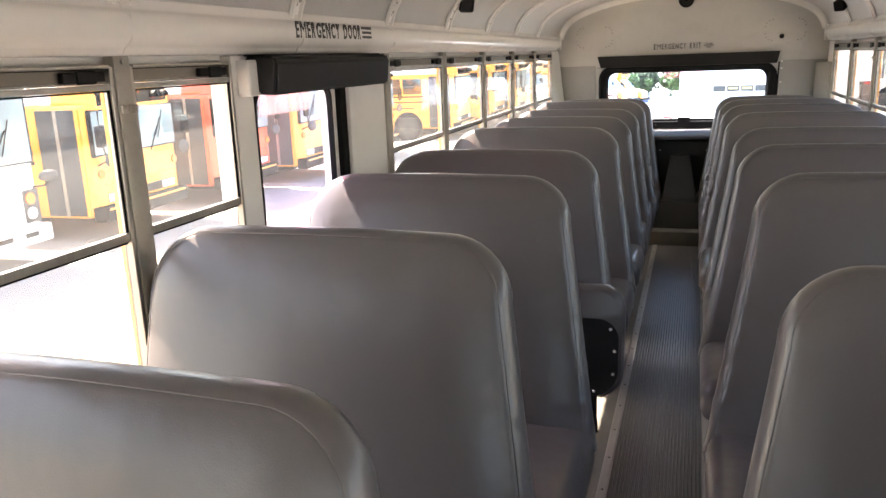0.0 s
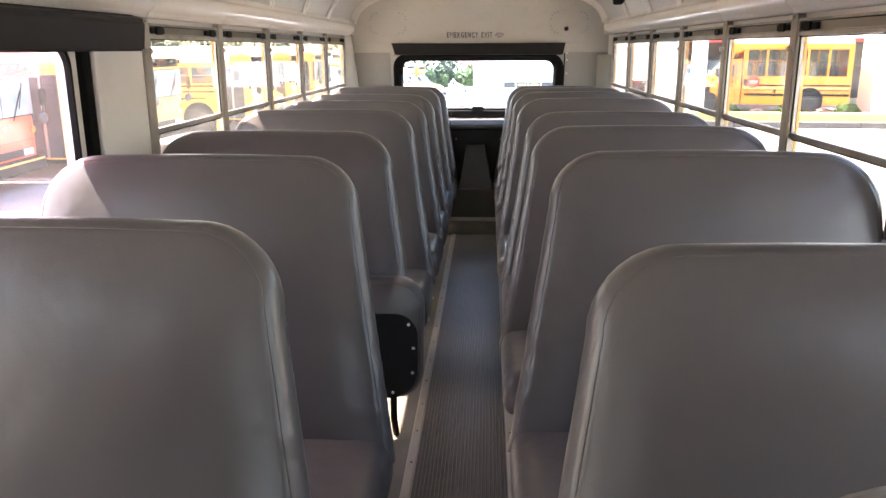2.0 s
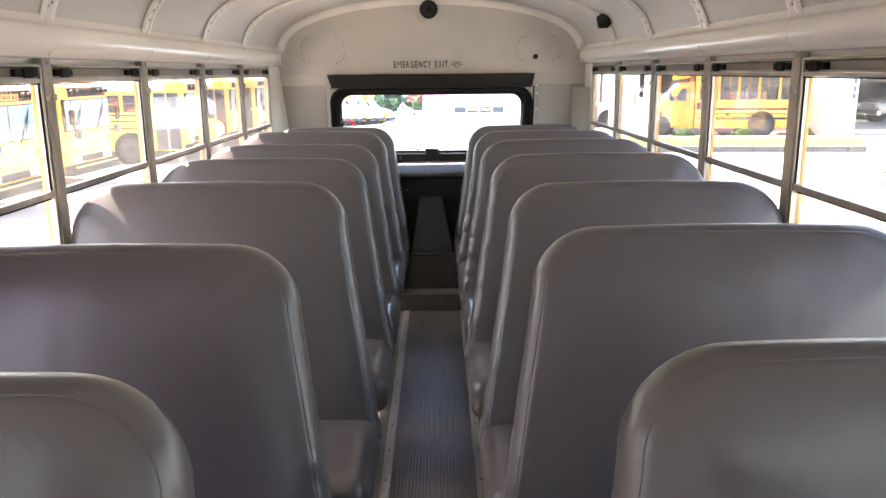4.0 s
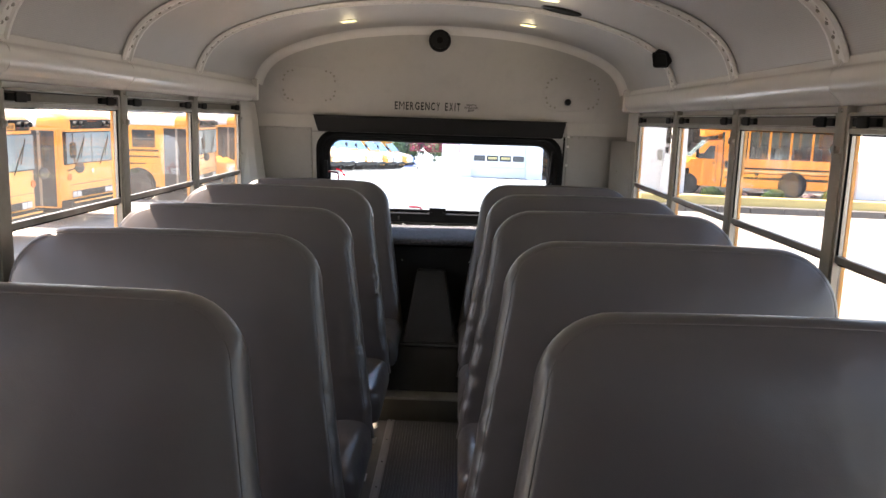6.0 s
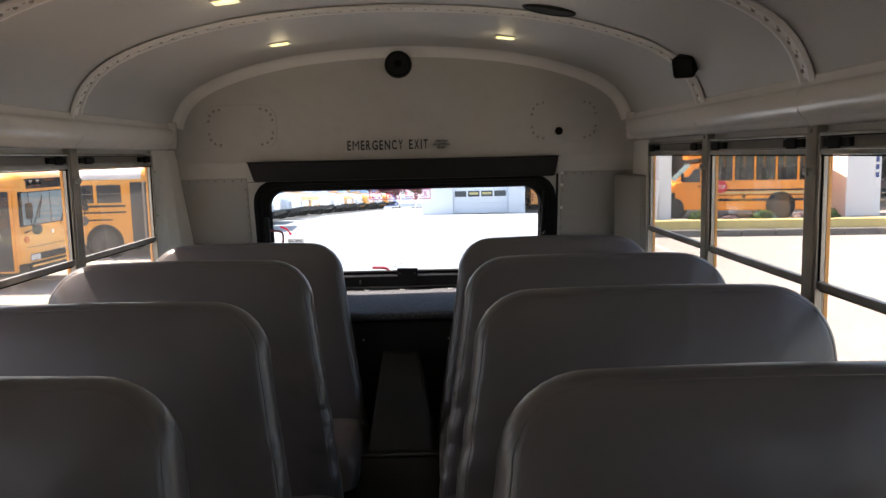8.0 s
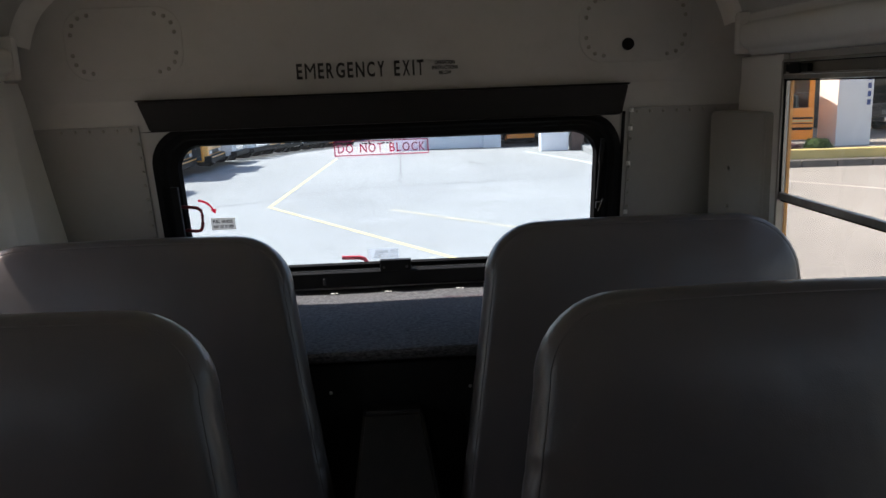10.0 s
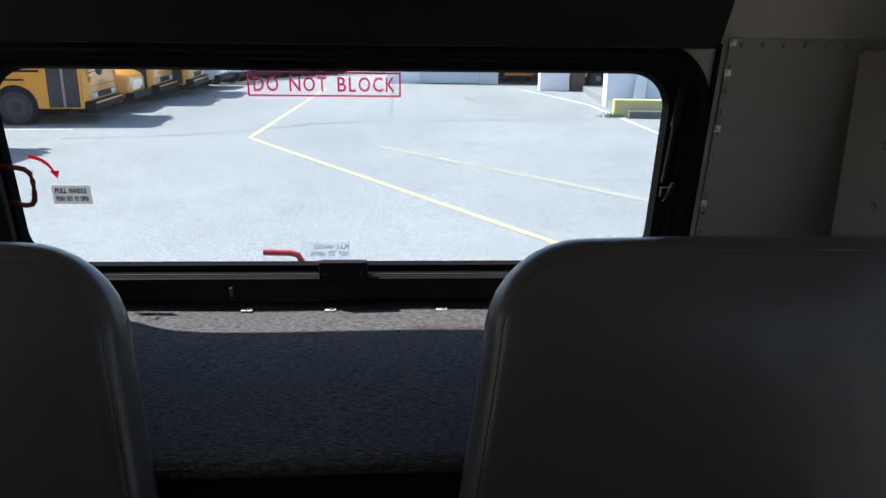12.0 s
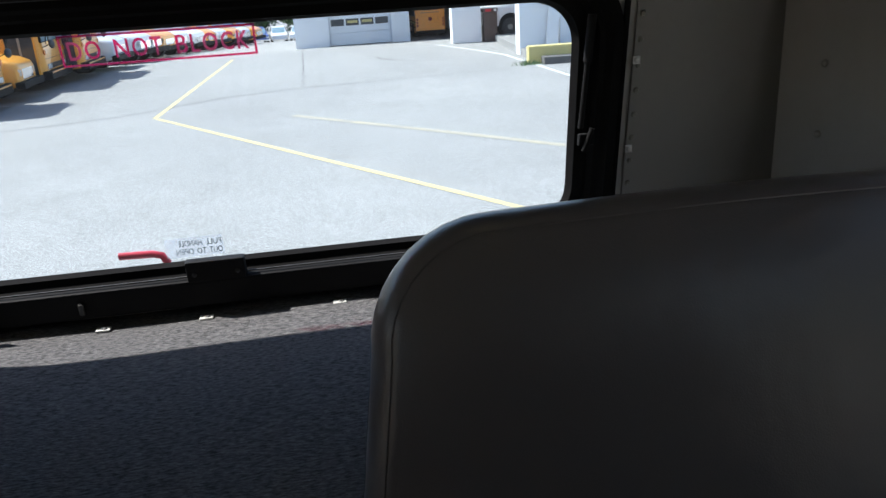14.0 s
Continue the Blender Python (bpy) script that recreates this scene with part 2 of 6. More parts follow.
RIBBED = surf("ribbed_rubber_aisle", (0.092, 0.086, 0.080), (0.130, 0.122, 0.114), scale=4, rough=0.40, spec=0.35, bump=0.25, bump_scale=180, grime=0.3, stretch=(1, 0.3, 1))
DARKPAN = surf("dark_engine_cover", (0.010, 0.010, 0.0102), (0.015, 0.015, 0.0153), scale=5, rough=0.55, spec=0.25, bump=0.2, bump_scale=200, grime=0.04)
TAN = surf("step_tan_metal", (0.15, 0.135, 0.105), (0.11, 0.10, 0.08), scale=6, rough=0.4, metal=0.3, grime=0.4)
CREAM = surf("hatch_cream_plastic", (0.58, 0.53, 0.42), (0.52, 0.475, 0.38), rough=0.45)
# White panel paint with the dimness of the rear corners put into its colour.
WALLDIM = surf("scuffed_shaded_white_panel", (0.29, 0.284, 0.272), (0.25, 0.246, 0.235), scale=1.5, rough=0.5, bump=0.15, bump_scale=90, grime=0.15)
# Darker than the paint around it: the rivet heads' shading is in this tone.
RIVETPAINT = surf("shaded_rivet_paint", (0.30, 0.288, 0.262), (0.23, 0.222, 0.20), scale=20, rough=0.5)
LETTER = surf("black_lettering", (0.012, 0.012, 0.012), (0.02, 0.02, 0.02), rough=0.6)


def film(name, color):
    """Thin printed film: light from behind shines through it."""
    m = bpy.data.materials.new(name)
    m.use_nodes = True
    N, L = m.node_tree.nodes, m.node_tree.links
    N.clear()
    out = N.new("ShaderNodeOutputMaterial")
    a, b, mix = N.new("ShaderNodeBsdfTranslucent"), N.new("ShaderNodeBsdfDiffuse"), N.new("ShaderNodeMixShader")
    n = N.new("ShaderNodeTexNoise")
    n.inputs["Scale"].default_value = 30
    rp = N.new("ShaderNodeValToRGB")
    rp.color_ramp.elements[0].color = (*color, 1)
    rp.color_ramp.elements[1].color = (*[v * 0.85 for v in color], 1)
    L.new(n.outputs["Fac"], rp.inputs[0])
    for q in (a, b):
        L.new(rp.outputs[0], q.inputs[0])
    mix.inputs[0].default_value = 0.4
    L.new(a.outputs[0], mix.inputs[1])
    L.new(b.outputs[0], mix.inputs[2])
    L.new(mix.outputs[0], out.inputs[0])
    MATS[name] = m
    return m


SIGNRED = film("sign_red_film", (0.80, 0.02, 0.14))
STICKERFILM = film("silver_sticker_film", (0.75, 0.75, 0.73))
FADEDLINE = surf("faded_line_paint", (0.41, 0.365, 0.26), (0.31, 0.29, 0.24), scale=2, rough=0.85, grime=0.6)
HANDLERED = surf("dark_red_handle", (0.22, 0.012, 0.022), (0.15, 0.01, 0.016), rough=0.4)
REDPAINT = surf("red_handle_paint", (0.55, 0.025, 0.05), (0.42, 0.02, 0.04), rough=0.4)
STICKER = surf("silver_sticker", (0.55, 0.55, 0.53), (0.5, 0.5, 0.48), rough=0.45)
PALELETTER = surf("pale_lettering", (0.62, 0.63, 0.66), (0.55, 0.56, 0.6), rough=0.6)
CLEAR = glass("bronze_tinted_pane", (0.92, 0.875, 0.815), gloss=1.3, dust=0.015)
REARGLASS = glass("rear_pane", (0.90, 0.955, 0.985), dust=0.004)
PINKPANE = glass("rose_tinted_pane", (0.96, 0.86, 0.87), dust=0.01)
PINKFILM = glass("pink_film", (0.98, 0.50, 0.58), dust=0.05)
REDFILM = glass("red_print_film", (0.80, 0.035, 0.23), dust=0.12)
STICKERCLEAR = glass("clear_sticker", (0.88, 0.89, 0.92), dust=0.12)
PALEINK = surf("grey_ink", (0.46, 0.47, 0.50), (0.40, 0.41, 0.44), rough=0.6)
ARROWRED = film("arrow_red_film", (0.42, 0.006, 0.02))
LENS = glow("lit_lamp_lens", (0.95, 0.82, 0.30), 0.32)
ASPHALT = asphalt_mat("worn_asphalt")
YELLOWLINE = surf("yellow_road_paint", (0.60, 0.49, 0.23), (0.48, 0.40, 0.22), scale=3, rough=0.8, grime=0.5)
WHITELINE = surf("white_road_paint", (0.62, 0.62, 0.58), (0.45, 0.45, 0.42), scale=3, rough=0.8, grime=0.5)
KERBYELLOW = surf("yellow_kerb_paint", (0.64, 0.53, 0.20), (0.54, 0.45, 0.19), scale=2, rough=0.75, grime=0.4)
STONE = surf("grey_kerb_stone", (0.125, 0.118, 0.11), (0.085, 0.081, 0.077), scale=3, rough=0.9, bump=0.5, bump_scale=30, bump_dist=0.01)
BUSYELLOW = surf("school_bus_yellow", (0.84, 0.375, 0.05), (0.80, 0.35, 0.045), scale=1.0, rough=0.3, coat=0.4, grime=0.06)
BUSWHITE = surf("bus_white_paint", (0.74, 0.74, 0.735), (0.68, 0.68, 0.675), scale=1.0, rough=0.3, coat=0.4)
BUSORANGE = surf("orange_bus_paint", (0.86, 0.285, 0.012), (0.82, 0.265, 0.012), scale=1.0, rough=0.3, coat=0.4, grime=0.06)
BUSRED = surf("bus_red_paint", (0.72, 0.12, 0.055), (0.66, 0.11, 0.05), scale=1.0, rough=0.3, coat=0.4)
TYRE = surf("tyre_rubber", (0.025, 0.025, 0.026), (0.04, 0.04, 0.04), rough=0.8, scale=10)
RIM = surf("wheel_rim", (0.055, 0.055, 0.055), (0.04, 0.04, 0.04), rough=0.6, metal=0.2)
CHROME = surf("chrome", (0.75, 0.75, 0.76), (0.65, 0.65, 0.66), rough=0.15, metal=1.0)
DARKGLASS = surf("dark_vehicle_glass", (0.035, 0.042, 0.048), (0.06, 0.07, 0.078), scale=1.5, rough=0.06, spec=0.4)
# Opaque windscreen; the sky's reflection is painted as its pale blue base.
SCREEN = surf("windscreen_sky_tint", (0.16, 0.25, 0.285), (0.26, 0.37, 0.42), scale=0.9, rough=0.05, spec=0.9)
LAMPGLASS = surf("headlamp_glass", (0.75, 0.75, 0.74), (0.6, 0.6, 0.6), rough=0.12)
AMBER = surf("amber_lens", (0.75, 0.20, 0.03), (0.6, 0.15, 0.02), rough=0.25)
CONCRETE = surf("painted_white_wall", (0.81, 0.82, 0.82), (0.75, 0.76, 0.765), scale=0.6, rough=0.75, bump=0.2, bump_scale=20, grime=0.12)
SHADEWALL = surf("dark_glazing_and_bay_shade", (0.035, 0.038, 0.04), (0.065, 0.068, 0.07), scale=0.5, rough=0.12, spec=0.7)
BROWN = surf("brown_bin", (0.10, 0.065, 0.05), (0.08, 0.05, 0.04), rough=0.6)
LEAF = surf("leaf_green", (0.10, 0.17, 0.055), (0.06, 0.11, 0.035), scale=0.6, rough=0.6, island=0.45)
LEAFDARK = surf("conifer_green", (0.030, 0.060, 0.022), (0.020, 0.042, 0.018), scale=0.6, rough=0.65, island=0.45)
BUSPANE = glass("tinted_bus_pane", (0.74, 0.77, 0.74), gloss=1.6, dust=0.01)
SHRUBLEAF = surf("dark_shrub_leaf", (0.024, 0.044, 0.013), (0.015, 0.028, 0.008), scale=0.6, rough=0.85, spec=0.08, island=0.4)
LEAFPURPLE = surf("plum_leaf", (0.05, 0.022, 0.025), (0.035, 0.016, 0.02), scale=0.6, rough=0.6, island=0.4)
BARK = surf("bark", (0.12, 0.09, 0.065), (0.08, 0.06, 0.045), rough=0.9, scale=8, bump=0.6, bump_scale=40, bump_dist=0.01)
# Pale car whose dim look is put into this grey.
GREYCAR = surf("dimmed_pale_car_paint", (0.32, 0.32, 0.32), (0.28, 0.28, 0.28), rough=0.3, metal=0.4)
BLUEPAINT = surf("blue_paint", (0.05, 0.09, 0.28), (0.04, 0.07, 0.22), rough=0.35)
GREENPAINT = surf("green_paint", (0.05, 0.30, 0.12), (0.04, 0.25, 0.1), rough=0.35)
LENSRED = surf("unlit_red_lens", (0.18, 0.012, 0.012), (0.14, 0.01, 0.01), rough=0.25)
LENSAMBER = surf("unlit_amber_lens", (0.22, 0.075, 0.012), (0.18, 0.06, 0.01), rough=0.25)
TAR = surf("tar_filled_crack", (0.085, 0.082, 0.078), (0.14, 0.135, 0.128), scale=4, rough=0.85)
BUSBAR = surf("dull_orange_writing", (0.42, 0.20, 0.05), (0.36, 0.17, 0.04), rough=0.5)
STOPRED = surf("stop_sign_red", (0.60, 0.03, 0.04), (0.55, 0.03, 0.035), rough=0.4)
SIGNWHITE = surf("sign_white", (0.80, 0.80, 0.79), (0.74, 0.74, 0.73), rough=0.5)


# ---- mesh helpers ----
def thing(name, label="", category="", group="", kind="", at=(0, 0, 0)):
    ob = new(name)
    ob.location = at
    ob.empty_display_size = 0.1
    return tagged(ob, label, category, group, kind)


def mesh_of(name, bm, mat, smooth=False):
    me = bpy.data.meshes.new(name)
    bmesh.ops.recalc_face_normals(bm, faces=bm.faces)
    if smooth:
        for f in bm.faces:
            f.smooth = True
        lim = radians(38)
        for e in bm.edges:
            if len(e.link_faces) == 2 and e.calc_face_angle(0) > lim:
                e.smooth = False
    bm.to_mesh(me)
    bm.free()
    for m in (mat if isinstance(mat, (list, tuple)) else [mat]):
        me.materials.append(m)
    return me


def part(name, bm, mat, parent=None, label="", smooth=False, kind="", category="", group=""):
    ob = new(name, mesh_of(name, bm, mat, smooth))
    ob.parent = parent
    return tagged(ob, label, category, group, kind)


def piece(name, me, parent, m):
    ob = new(name, me)
    ob.parent = parent
    ob.matrix_basis = m
    return ob


def box(bm, x0, x1, y0, y1, z0, z1, bev=0.0, seg=2):
    r = bmesh.ops.create_cube(bm, size=1.0)
    bmesh.ops.transform(bm, verts=r["verts"], matrix=Matrix.LocRotScale(((x0 + x1) / 2, (y0 + y1) / 2, (z0 + z1) / 2), None, (abs(x1 - x0), abs(y1 - y0), abs(z1 - z0))))
    if bev:
        es = list({e for v in r["verts"] for e in v.link_edges})
        bmesh.ops.bevel(bm, geom=es, offset=bev, segments=seg, affect='EDGES', profile=0.6)
    return bm


def boxed(x0, x1, y0, y1, z0, z1, bev=0.0, seg=2):
    return box(bmesh.new(), x0, x1, y0, y1, z0, z1, bev, seg)


def rod(bm, a, b, r, seg=12, r2=None):
    a, b = Vector(a), Vector(b)
    d = b - a
    m = Matrix.Translation((a + b) / 2) @ d.to_track_quat('Z', 'Y').to_matrix().to_4x4()
    bmesh.ops.create_cone(bm, cap_ends=True, segments=seg, radius1=r, radius2=r if r2 is None else r2, depth=d.length, matrix=m)
    return bm


def tube(bm, pts, r, seg=10):
    """A round bar along a line of points."""
    pts = [Vector(p) for p in pts]
    rings = []
    for i, p in enumerate(pts):
        d = (pts[min(i + 1, len(pts) - 1)] - pts[max(i - 1, 0)]).normalized()
        q = d.to_track_quat('Z', 'Y').to_matrix()
        rings.append([bm.verts.new(p + q @ Vector((r * math.cos(a), r * math.sin(a), 0))) for a in (2 * math.pi * k / seg for k in range(seg))])
    for a, b in zip(rings, rings[1:]):
        for k in range(seg):
            bm.faces.new((a[k], a[(k + 1) % seg], b[(k + 1) % seg], b[k]))
    bm.faces.new(rings[0][::-1])
    bm.faces.new(rings[-1])
    return bm


def prism(bm, pts, axis, a, b):
    """A closed outline drawn out along an axis; the outline's two numbers are the other two axes in order."""
    def v(p, t):
        q = list(p)
        q.insert("xyz".index(axis), t)
        return bm.verts.new(q)
    A, B = [v(p, a) for p in pts], [v(p, b) for p in pts]
    n = len(pts)
    bm.faces.new(A[::-1])
    bm.faces.new(B)
    for i in range(n):
        bm.faces.new((A[i], A[(i + 1) % n], B[(i + 1) % n], B[i]))
    return bm


def round_rect(x0, x1, z0, z1, r, seg=8):
    """A rounded rectangle; r is one radius or four, from the lower left on anticlockwise."""
    rs = r if isinstance(r, (tuple, list)) else (r,) * 4
    out = []
    for (cx, cz, sx, sz, a0), q in zip(((x0, z0, 1, 1, 180), (x1, z0, -1, 1, 270), (x1, z1, -1, -1, 0), (x0, z1, 1, -1, 90)), rs):
        for k in range(seg + 1):
            a = radians(a0 + 90 * k / seg)
            out.append((cx + sx * q + q * math.cos(a), cz + sz * q + q * math.sin(a)))
    return out


def loft(bm, loops, cap0=True, cap1=True):
    V = [[bm.verts.new(p) for p in lp] for lp in loops]
    n = len(loops[0])
    for a, b in zip(V, V[1:]):
        for i in range(n):
            bm.faces.new((a[i], a[(i + 1) % n], b[(i + 1) % n], b[i]))
    for flag, lp in ((cap0, V[0]), (cap1, V[-1])):
        if flag:
            c = bm.verts.new(sum((v.co for v in lp), Vector()) / n)
            for i in range(n):
                bm.faces.new((lp[i], lp[(i + 1) % n], c))
    return bm


def sheet_with_holes(bm, outer, holes, put, depth):
    """A flat sheet with openings, given a thickness; put() sets an outline's point in space."""
    edges = []
    for lp in [outer] + holes:
        vs = [bm.verts.new(put(p)) for p in lp]
        edges += [bm.edges.new((vs[i], vs[(i + 1) % len(vs)])) for i in range(len(vs))]
    bmesh.ops.triangle_fill(bm, use_beauty=True, use_dissolve=False, edges=edges)
    ext = bmesh.ops.extrude_face_region(bm, geom=list(bm.faces))
    bmesh.ops.translate(bm, vec=depth, verts=[v for v in ext["geom"] if isinstance(v, bmesh.types.BMVert)])
    return bm


def lettering(name, text, x0, x1, z0, z1, mat, parent, m=None, depth=0.0015, label="", mirror=False, bold=0.0, spacing=1.0):
    """A line of raised letters fitted into a box in the plane y = 0, then set by the pose m."""
    cu = bpy.data.curves.new(name, 'FONT')
    cu.body, cu.extrude, cu.resolution_u, cu.offset = text, 0.02, 3, bold
    cu.space_character = spacing
    tmp = bpy.data.objects.new(name, cu)
    scene.collection.objects.link(tmp)
    bpy.context.view_layer.update()
    me = bpy.data.meshes.new_from_object(tmp.evaluated_get(bpy.context.evaluated_depsgraph_get()))
    bpy.data.objects.remove(tmp)
    co = np.empty(len(me.vertices) * 3)
    me.vertices.foreach_get("co", co)
    co = co.reshape(-1, 3)
    lo, hi = co.min(0), co.max(0)
    u = (co[:, 0] - lo[0]) / (hi[0] - lo[0])
    if mirror:
        u = 1 - u
    out = np.stack([x0 + u * (x1 - x0), -np.sign(co[:, 2]) * depth, z0 + (co[:, 1] - lo[1]) / (hi[1] - lo[1]) * (z1 - z0)], 1)
    me.vertices.foreach_set("co", out.ravel())
    me.materials.clear()
    me.materials.append(mat)
    ob = new(name, me)
    ob.parent = parent
    if m is not None:
        ob.matrix_basis = m
    return tagged(ob, label)


def dome_mesh(name, r, h, mat, seg=8):
    """A small rivet or screw head that rises along +z."""
    bm = bmesh.new()
    rows = [[(r * math.cos(t) * math.cos(2 * math.pi * k / seg), r * math.cos(t) * math.sin(2 * math.pi * k / seg), h * math.sin(t)) for k in range(seg)] for t in (0, 0.6, 1.15)]
    loft(bm, rows, cap0=False)
    return mesh_of(name, bm, mat, True)


RIVET = dome_mesh("rivet", 0.0068, 0.0045, RIVETPAINT)
SCREW = dome_mesh("screw", 0.006, 0.003, STEEL)
DARKSCREW = dome_mesh("screw", 0.005, 0.0025, RIM)


def domes(bm, places, r, h, up):
    """Many rivet heads in one mesh, all rising along up."""
    q = Vector(up).to_track_quat('Z', 'Y').to_matrix()
    for p in places:
        rows = [[Vector(p) + q @ Vector((r * math.cos(t) * math.cos(k * 1.0472), r * math.cos(t) * math.sin(k * 1.0472), h * math.sin(t))) for k in range(6)] for t in (0, 0.9)]
        loft(bm, rows, cap0=False)
    return bm


def word_line(name, text, x0, x1, z0, z1, mat, parent, m=None, depth=0.0015, bold=0.0, spacing=1.0, mirror=False):
    """A line of small lettering, each word a part of its own, words sized by their letters."""
    words = text.split()
    if mirror:
        words = words[::-1]
    size = [sum(0.45 if c == "I" else 1.25 if c in "MW" else 1.0 for c in w) for w in words]
    unit = (x1 - x0) / (sum(size) + 0.75 * (len(words) - 1))
    x = x0
    for w, q in zip(words, size):
        ob = lettering(name, w, x, x + q * unit * 0.97, z0, z1, mat, parent, m, depth, "", mirror, bold, spacing)
        tagged(ob, kind="stuff")
        x += (q + 0.75) * unit


def letter_line(text, x0, x1, z0, z1, mat, parent, m=None, depth=0.0015, bold=0.022, gap=0.30):
    """A line of large condensed capitals, each letter a part of its own."""
    wide = {"I": 0.22, "M": 1.2, "N": 0.98, "O": 1.05, " ": 0.5, "L": 0.62, "E": 0.66, "B": 0.78, "R": 0.80, "G": 1.0, "C": 0.9, "K": 0.82, "T": 0.78, "X": 0.85, "Y": 0.82, "D": 0.92}
    unit = (x1 - x0) / (sum(wide.get(c, 0.9) + gap for c in text) - gap)
    x = x0
    for c in text:
        q = wide.get(c, 0.9) * unit
        if c != " ":
            lettering("letter", c, x, x + q, z0, z1, mat, parent, m, depth, "", False, 0.0 if c == "M" else bold)
        x += q + gap * unit

# ---- the bus: shell ----
BAY = 0.79
RIBS = [6.0 - BAY * k for k in range(12)]
FRONT, REAR = -3.2, 7.04
LEAN, KNEE = 0.165, 1.433   # the rear wall below the window's header slopes out towards its foot
WALLX = 1.16
HALF = [(0, 1.970), (0.25, 1.961), (0.5, 1.937), (0.7, 1.898), (0.86, 1.850), (0.97, 1.803), (1.05, 1.746), (1.095, 1.685), (1.114, 1.612)]


def half_curve(n=30, drop=0.0):
    """Even points along the ceiling's half profile, set in by drop."""
    P = np.array(HALF)
    d = np.r_[0, np.cumsum(np.hypot(*np.diff(P, axis=0).T))]
    s = np.linspace(0, d[-1], n)
    x, z = np.interp(s, d, P[:, 0]), np.interp(s, d, P[:, 1])
    for _ in range(3):
        x[1:-1], z[1:-1] = (x[:-2] + 2 * x[1:-1] + x[2:]) / 4, (z[:-2] + 2 * z[1:-1] + z[2:]) / 4
    tx, tz = np.gradient(x), np.gradient(z)
    l = np.hypot(tx, tz)
    return [(float(a + drop * c), float(b - drop * e)) for a, b, c, e in zip(x, z, tz / l, tx / l)]


def profile(drop=0.0):
    h = half_curve(30, drop)
    return [(-x, z) for x, z in h[:0:-1]] + h


def lean(z):
    return LEAN * max(0.0, KNEE - z)


def lean_thing(ob):
    """Set a thing that was built on the upright rear plane onto the sloping one."""
    if ob.location.length > 0.01:
        ob.location.y += lean(ob.location.z)
        return
    for o in (ob, *ob.children_recursive):
        if o.data is None:
            continue
        if o.data in (RIVET, SCREW, DARKSCREW):
            o.location.y += lean(o.location.z)
        else:
            for v in o.data.vertices:
                v.co.y += lean(v.co.z)


def build_ceiling():
    prof = profile()
    ys = np.linspace(FRONT, REAR, 44)
    verts = [(x, y, z) for y in ys for x, z in prof]
    n = len(prof)
    faces = [(j * n + i, j * n + i + 1, (j + 1) * n + i + 1, (j + 1) * n + i) for j in range(len(ys) - 1) for i in range(n - 1)]
    me = bpy.data.meshes.new("ceiling")
    me.from_pydata(verts, [], faces)
    uv = me.uv_layers.new(name="UVMap")
    s = np.r_[0, np.cumsum([math.dist(a, b) for a, b in zip(prof, prof[1:])])]
    for lp in me.loops:
        j, i = divmod(lp.vertex_index, n)
        uv.data[lp.index].uv = (s[i], ys[j])
    for p in me.polygons:
        p.use_smooth = True
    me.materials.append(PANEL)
    return tagged(new("ceiling", me), "curved off-white perforated metal bus ceiling", "ceiling", kind="structure")


build_ceiling()


def roof_shell():
    out = [(x * 1.06, z + 0.06) for x, z in profile()]
    inn = [(x * 1.03, z + 0.03) for x, z in profile()]
    bm = bmesh.new()
    prism(bm, [(x, z) for x, z in out] + [(x, z) for x, z in inn[::-1]], 'y', FRONT - 0.1, REAR + 0.05)
    part("roof", bm, BUSWHITE, None, "white outer roof skin of the bus", kind="structure", category="roof", smooth=True)


roof_shell()


def ribs():
    a, b = profile(0.004), profile(0.016)
    for k, y in enumerate(RIBS):
        w = 0.038 if y < 6.5 else 0.05
        rib = thing("roof_bow", "white painted steel roof bow with two rows of rivets", "roof bow", "roof bows across the ceiling", "structure")
        bm = bmesh.new()
        loops = []
        for (xo, zo), (xi, zi) in zip(a, b):
            xm, zm = xo + (xi - xo) * 0.35, zo + (zi - zo) * 0.35
            loops.append([(xo, y - w, zo), (xm, y - w, zm), (xi, y - w + 0.007, zi), (xi, y - w + 0.017, zi), (xm, y - w + 0.022, zm), (xm, y + w - 0.022, zm), (xi, y + w - 0.017, zi), (xi, y + w - 0.007, zi), (xm, y + w, zm), (xo, y + w, zo)])
        loft(bm, loops)
        part("bow_strip", bm, WHITE, rib, smooth=True)
        if y < 6.5:
            h = profile(0.008)
            bm = bmesh.new()
            for i in range(1, len(h) - 1):
                t = (Vector((h[i + 1][0], 0, h[i + 1][1])) - Vector((h[i - 1][0], 0, h[i - 1][1]))).normalized()
                up = Vector((t.z, 0, -t.x))
                domes(bm, [(h[i][0], y - 0.009, h[i][1]), (h[i][0] + t.x * 0.012, y + 0.009, h[i][1] + t.z * 0.012)], 0.0075, 0.006, up)
            part("rivets", bm, RIVETPAINT, rib, kind="stuff", smooth=True)


ribs()


def rear_cove():
    """The rounded hollow between the ceiling and the rear wall."""
    r = 0.045
    loops = []
    for k in range(9):
        a = radians(90 * k / 8)
        y, d = REAR - r + r * math.sin(a), 0.002 + r * (1 - math.cos(a))
        loops.append([(x, y, z) for x, z in profile(d)])
    bm = bmesh.new()
    V = [[bm.verts.new(p) for p in lp] for lp in loops]
    for a, b in zip(V, V[1:]):
        for i in range(len(a) - 1):
            bm.faces.new((a[i], a[i + 1], b[i + 1], b[i]))
    part("rear_cove", bm, WHITE, None, "rounded white metal cove where ceiling meets rear wall", kind="structure", category="cove", smooth=True)


rear_cove()

